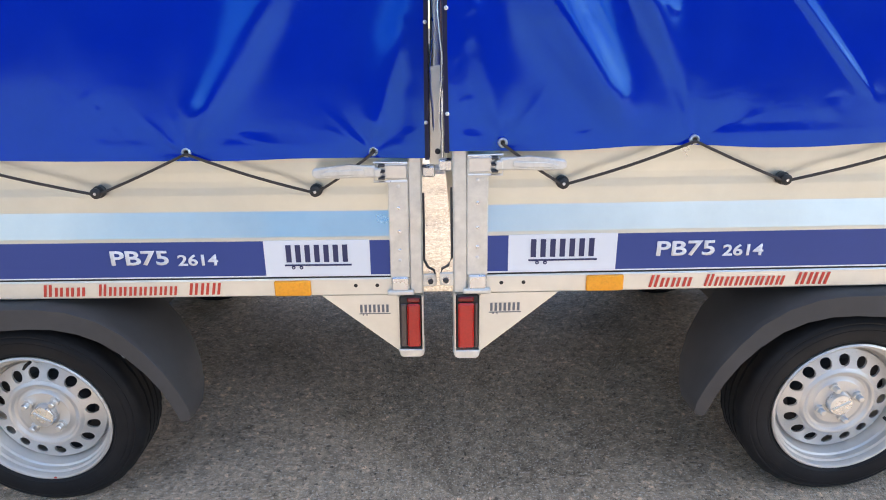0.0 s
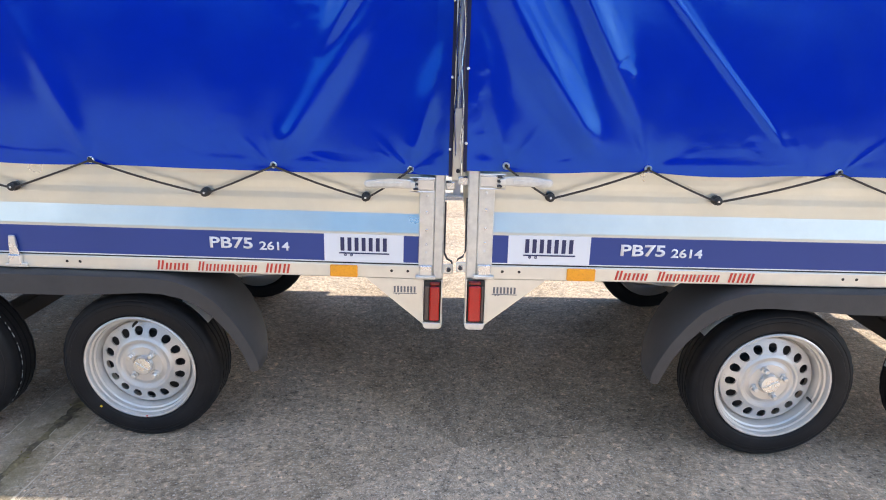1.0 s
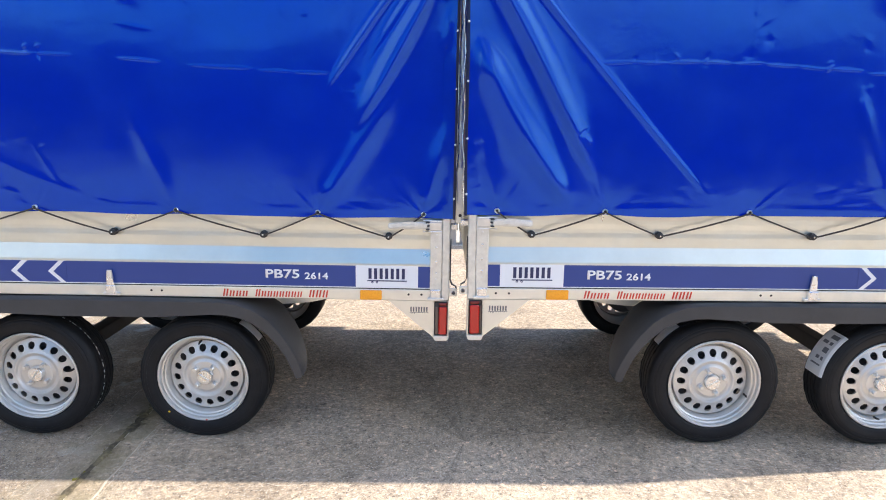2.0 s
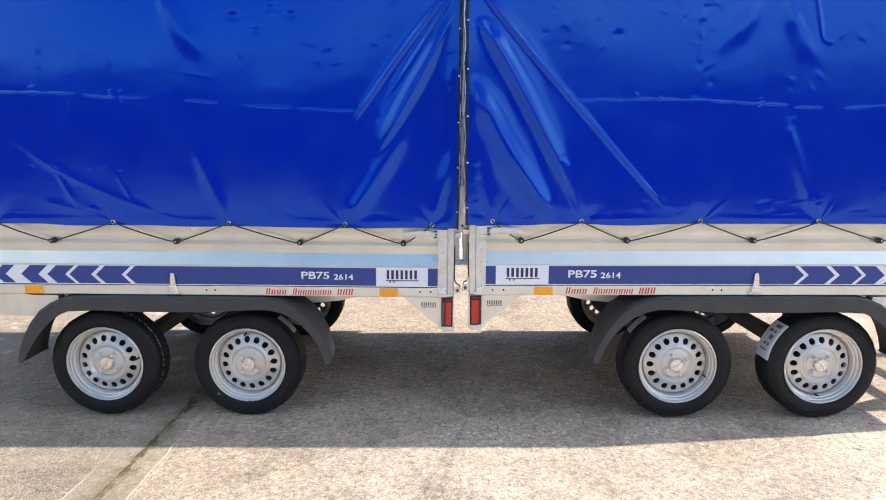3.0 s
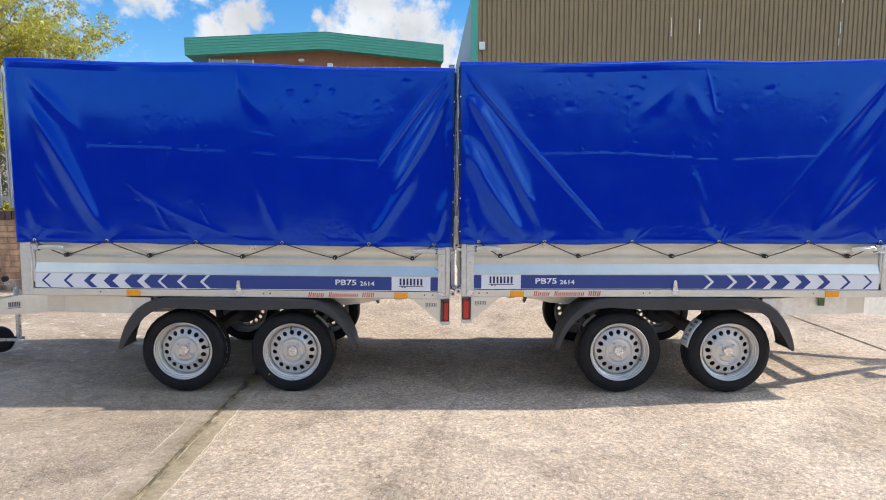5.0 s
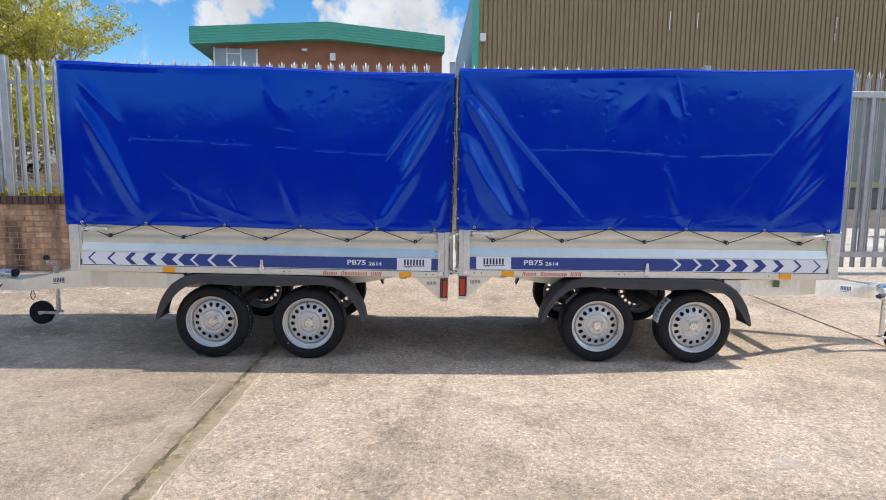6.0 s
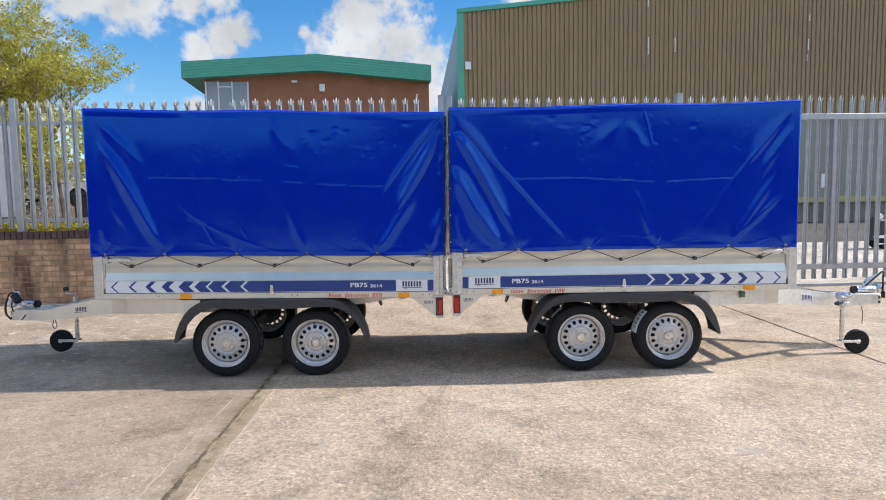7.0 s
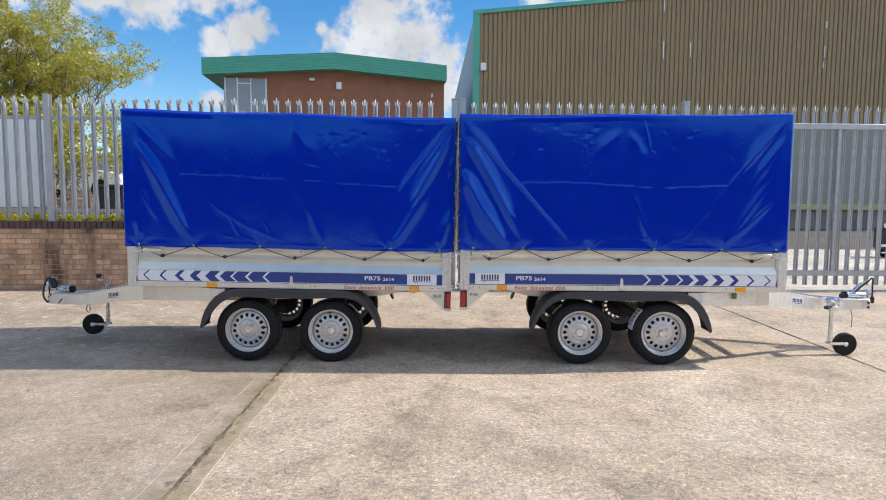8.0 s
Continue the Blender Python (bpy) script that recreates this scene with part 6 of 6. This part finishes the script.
def build_tree(x, y, height, spread, seed):
    rr = random.Random(seed)
    T = thing("tree", pose(x, y, -0.02), "young spring tree with sparse yellow-green leaves behind the fence", "tree")
    bm = bmesh.new()
    ends = []

    def grow(p, d, length, r, depth):
        pts, rad = [p.copy()], [r]
        q = p.copy()
        for k in range(4):
            d = (d + Vector((rr.uniform(-0.22, 0.22), rr.uniform(-0.22, 0.22), rr.uniform(-0.08, 0.16)))).normalized()
            q = q + d * length / 4
            pts.append(q.copy())
            rad.append(r * (1 - 0.14 * (k + 1)))
            if depth >= 2:
                ends.append((q.copy(), depth))
        add_tube(bm, pts, rad, 7 if depth < 2 else 5)
        if depth < 5 and length > 0.22:
            for k in range(4 if depth < 3 else 3):
                az = rr.uniform(0, 2 * math.pi)
                up = rr.uniform(0.05, 0.75)
                nd = (d * rr.uniform(0.35, 0.9) + Vector((math.cos(az), math.sin(az), up)) * 0.8).normalized()
                grow(pts[rr.choice((2, 3, 4))], nd, length * rr.uniform(0.58, 0.80), rad[3] * 0.62, depth + 1)

    grow(Vector((0, 0, 0)), Vector((0, 0, 1)), height * 0.36, 0.15, 0)
    for k in range(4):
        az = k * 1.6 + 0.4
        grow(Vector((0, 0, height * 0.30)), Vector((math.cos(az) * spread, math.sin(az) * spread, 0.9)).normalized(), height * 0.36, 0.085, 1)
    part("trunk", bm, M["bark"], T, "", 60)
    rr.shuffle(ends)
    clumps = [((p.x, p.y, p.z), rr.uniform(0.09, 0.20)) for p, dep in ends if dep >= 3][:1900]
    leaf_cloud(clumps, 0.033, M["leaf"], T, "crown", 1450, seed)
    return T


tree = build_tree(-9.35, 9.0, 5.2, 0.9, 12)
tree_2 = build_tree(-11.3, 9.6, 6.2, 0.8, 21)

hedge = thing("shrubs", pose(0, 0, 0), "low yellow-flowering shrubs growing behind the wall", "shrub")
hr = random.Random(3)
cl = []
for k in range(70):
    x = -8.3 + 4.5 * k / 70
    cl.append(((x, 4.18 + 0.0224 * x + 0.28 + hr.uniform(-0.06, 0.12), 1.02 + hr.uniform(-0.05, 0.05)), hr.uniform(0.08, 0.15)))
leaf_cloud(cl, 0.022, M["shrub"], hedge, "foliage", 9000, 4)
bm = bmesh.new()
for k in range(40):
    x = -8.3 + 4.5 * k / 40
    add_tube(bm, [(x, 4.43 + 0.0224 * x, -0.02), (x + 0.03, 4.45 + 0.0224 * x, 0.95)], 0.008, 5)
part("stems", bm, M["bark"], hedge)["kind"] = "stuff"
ivy = thing("bush", pose(-7.0, 6.6, -0.02), "twiggy grey bush with yellow-green shoots under the tree", "bush")
cl = [((hr.uniform(-1.2, -0.05), hr.uniform(-0.4, 0.9), hr.uniform(0.2, 2.1)), hr.uniform(0.12, 0.30)) for k in range(70)]
leaf_cloud(cl, 0.042, M["bush"], ivy, "foliage", 1350, 9)
cl = []
for k in range(120):
    x = hr.uniform(-1.6, 1.1)
    cl.append(((x, hr.uniform(-0.2, 1.1), hr.uniform(1.9, 3.1 if x < 0.7 else 2.5)), hr.uniform(0.14, 0.34)))
leaf_cloud(cl, 0.036, M["leaf"], ivy, "new_growth", 1000, 19)
part("stems", tube([(0.2, 0, 0), (0.3, 0.05, 1.2), (0.15, 0.1, 2.4)], [0.06, 0.04, 0.015]), M["bark"], ivy)

# white sheet fixed behind one bay of the fence
board = thing("white_board", FENCE, "plain white sheet fixed to the back of the fence", "board")
LEAN = pose(0, 0.034, 1.20, -9, 0, 0)
part("sheet", box((POST_L - 2.68, 0.0, 0.0), (POST_L - 0.07, 0.006, 1.30), 0.001), M["sheet"], board).matrix_basis = LEAN
for x in (POST_L - 2.2, POST_L - 0.5):
    part("batten", box((x, 0.006, 0.02), (x + 0.05, 0.026, 1.27), 0.002), M["frame"], board).matrix_basis = LEAN

# low wall far behind the bushes
lowwall = thing("garden_wall", pose(-17.5, 19.2, 0), "pale salmon brick wall beyond the parked car", "wall", kind="structure")
part("brickwork", box((0.0, 0.0, -0.02), (7.2, 0.24, 2.90), 0.01), M["salmon"], lowwall)
part("coping", box((-0.03, -0.04, 2.90), (7.23, 0.28, 2.97), 0.01), M["plinth"], lowwall)

# white hatchback further back, up a slope of bare concrete
bank = thing("concrete_bank", pose(-9.3, 12.2, -0.02), "pale sloping concrete bank beyond the fence", "bank", kind="structure")
part("slope", prism([(-4.0, 0.0), (3.2, 0.0), (3.2, 0.35), (0.6, 1.30), (-4.0, 1.30)], 1, 0.0, 5.0), M["concrete"], bank)
car = thing("parked_car", pose(-11.2, 13.4, 1.28, 0, 0, 0), "white parked hatchback with dark windows beyond the fence", "car")
part("body", prism([(-2.0, 0.28), (1.6, 0.28), (1.7, 0.62), (1.55, 0.80), (0.75, 0.86), (-1.85, 0.90), (-2.0, 0.7)], 1, 0.0, 1.7, 0.05), M["van"], car)
part("glasshouse", prism([(0.75, 0.86), (0.15, 1.36), (-1.35, 1.38), (-1.8, 0.90)], 1, 0.08, 1.62, 0.03), M["tinted"], car, "dark tinted windows")
part("roof", prism([(0.12, 1.36), (-1.32, 1.38), (-1.25, 1.42), (0.05, 1.41)], 1, 0.07, 1.63), M["van"], car)
for x in (-1.35, 1.05):
    for y in (0.08, 1.62):
        part("wheel", lathe([(0.0, -0.09), (0.26, -0.09), (0.31, -0.05), (0.31, 0.05), (0.26, 0.09), (0.0, 0.09)], (x, y, 0.31), 24), M["rubber"], car, "", 40)
bin_ = thing("wheeled_bin", pose(-6.80, 7.7, -0.02), "dark green wheeled bin behind the fence", "bin")
part("body", prism([(-0.26, 0.1), (0.26, 0.1), (0.32, 1.55), (-0.32, 1.55)], 1, 0.0, 0.6, 0.02), M["dark_machine"], bin_)
part("lid", box((-0.34, -0.03, 1.55), (0.34, 0.63, 1.62), 0.015), M["dark_machine"], bin_)
part("wheel", lathe([(0.0, -0.03), (0.1, -0.03), (0.1, 0.03), (0.0, 0.03)], (0.0, 0.62, 0.1), 16), M["rubber"], bin_, "", 40)

# machine standing beyond the gate
mach = thing("yard_machine", pose(10.43, 9.5, 0), "dark wheeled machine with a white lamp standing behind the gate", "machine")
part("body", box((0.02, 0.0, 0.20), (1.1, 0.42, 0.72), 0.05), M["dark_machine"], mach)
part("hood", prism([(0.1, 0.70), (0.95, 0.70), (0.85, 0.80), (0.35, 0.80), (0.15, 0.77)], 1, 0.06, 0.36, 0.03), M["dark_machine"], mach)
part("mast", tube([(0.06, -0.02, 0.30), (0.05, -0.02, 0.72)], 0.028, 10), M["dark_machine"], mach)
part("lamp", lathe([(0.0, -0.06), (0.055, -0.055), (0.075, 0.0), (0.055, 0.055), (0.0, 0.06)], (0.05, -0.03, 0.78), 16), M["box_white"], mach, "white lamp head", 40)
part("bumper", box((-0.06, -0.05, 0.27), (0.30, 0.0, 0.33), 0.01), M["box_white"], mach)
part("step_plate", box((-0.04, -0.06, 0.12), (0.16, 0.0, 0.15), 0.005), M["box_white"], mach)
for x in (0.28, 0.85):
    for y in (0.08, 0.34):
        part("wheel", lathe([(0.0, -0.07), (0.17, -0.07), (0.21, -0.04), (0.21, 0.04), (0.17, 0.07), (0.0, 0.07)], (x, y, 0.21), 24), M["rubber"], mach, "", 40)

# moss and weeds in the joint between the slabs
weeds = thing("joint_weeds", pose(0, 0, 0), "thin moss and weeds growing in the slab joint", "weeds")
wr = random.Random(17)
cl = []
for k in range(520):
    y = wr.uniform(-3.9, 3.6)
    if noise.noise(Vector((y * 1.1, 3.0, 0.0))) > -0.06:
        cl.append(((-1.417 + wr.choice((-1, 1)) * wr.uniform(0.0, 0.026), y, -0.006), wr.uniform(0.008, 0.022)))
leaf_cloud(cl, 0.005, M["moss"], weeds, "moss", 22000, 6)
leaf_cloud([((-1.425, -0.28, 0.002), 0.014), ((-1.42, -0.23, 0.0), 0.010)], 0.005, M["shrub"], weeds, "dandelion", 60000, 8)


# ---- bricks of the boundary wall ----
BRICK = brick_mesh(0.213, 0.10, 0.064)
BRICK.materials.append(M["brick"])
COPE = brick_mesh(0.066, 0.235, 0.105)
COPE.materials.append(M["coping"])
brnd = random.Random(11)
rest_pts, rest_faces = [], []
for row in range(12):
    z = 0.002 + row * 0.0745
    for k in range(46):
        x = -10.3 + k * 0.2235 + (0.112 if row % 2 else 0.0)
        if x > -0.42:
            continue
        dy, tilt = brnd.uniform(-0.003, 0.003), brnd.uniform(-0.4, 0.4)
        if -7.5 < x < -3.2:
            ob = new("brick", BRICK)
            ob.parent = wall
            ob.matrix_basis = pose(x, -0.0555 + dy, z, 0, tilt, 0)
        else:
            base = len(rest_pts)
            for v in BRICK.vertices:
                rest_pts.append((x + v.co.x, -0.0555 + dy + v.co.y, z + v.co.z))
            rest_faces += [tuple(base + i for i in p.vertices) for p in BRICK.polygons]
me = bpy.data.meshes.new("brickwork")
me.from_pydata(rest_pts, [], rest_faces)
me.materials.append(M["brick"])
rest_wall = new("brickwork", me)
rest_wall.parent = wall
rest_wall["kind"] = "stuff"
for k in range(128):
    x = -10.35 + k * 0.0775
    if x > -0.33:
        continue
    ob = new("coping_brick", COPE)
    ob.parent = wall
    ob.matrix_basis = pose(x, 0, 0.893 + brnd.uniform(-0.003, 0.003), 0, brnd.uniform(-0.6, 0.6), 0)
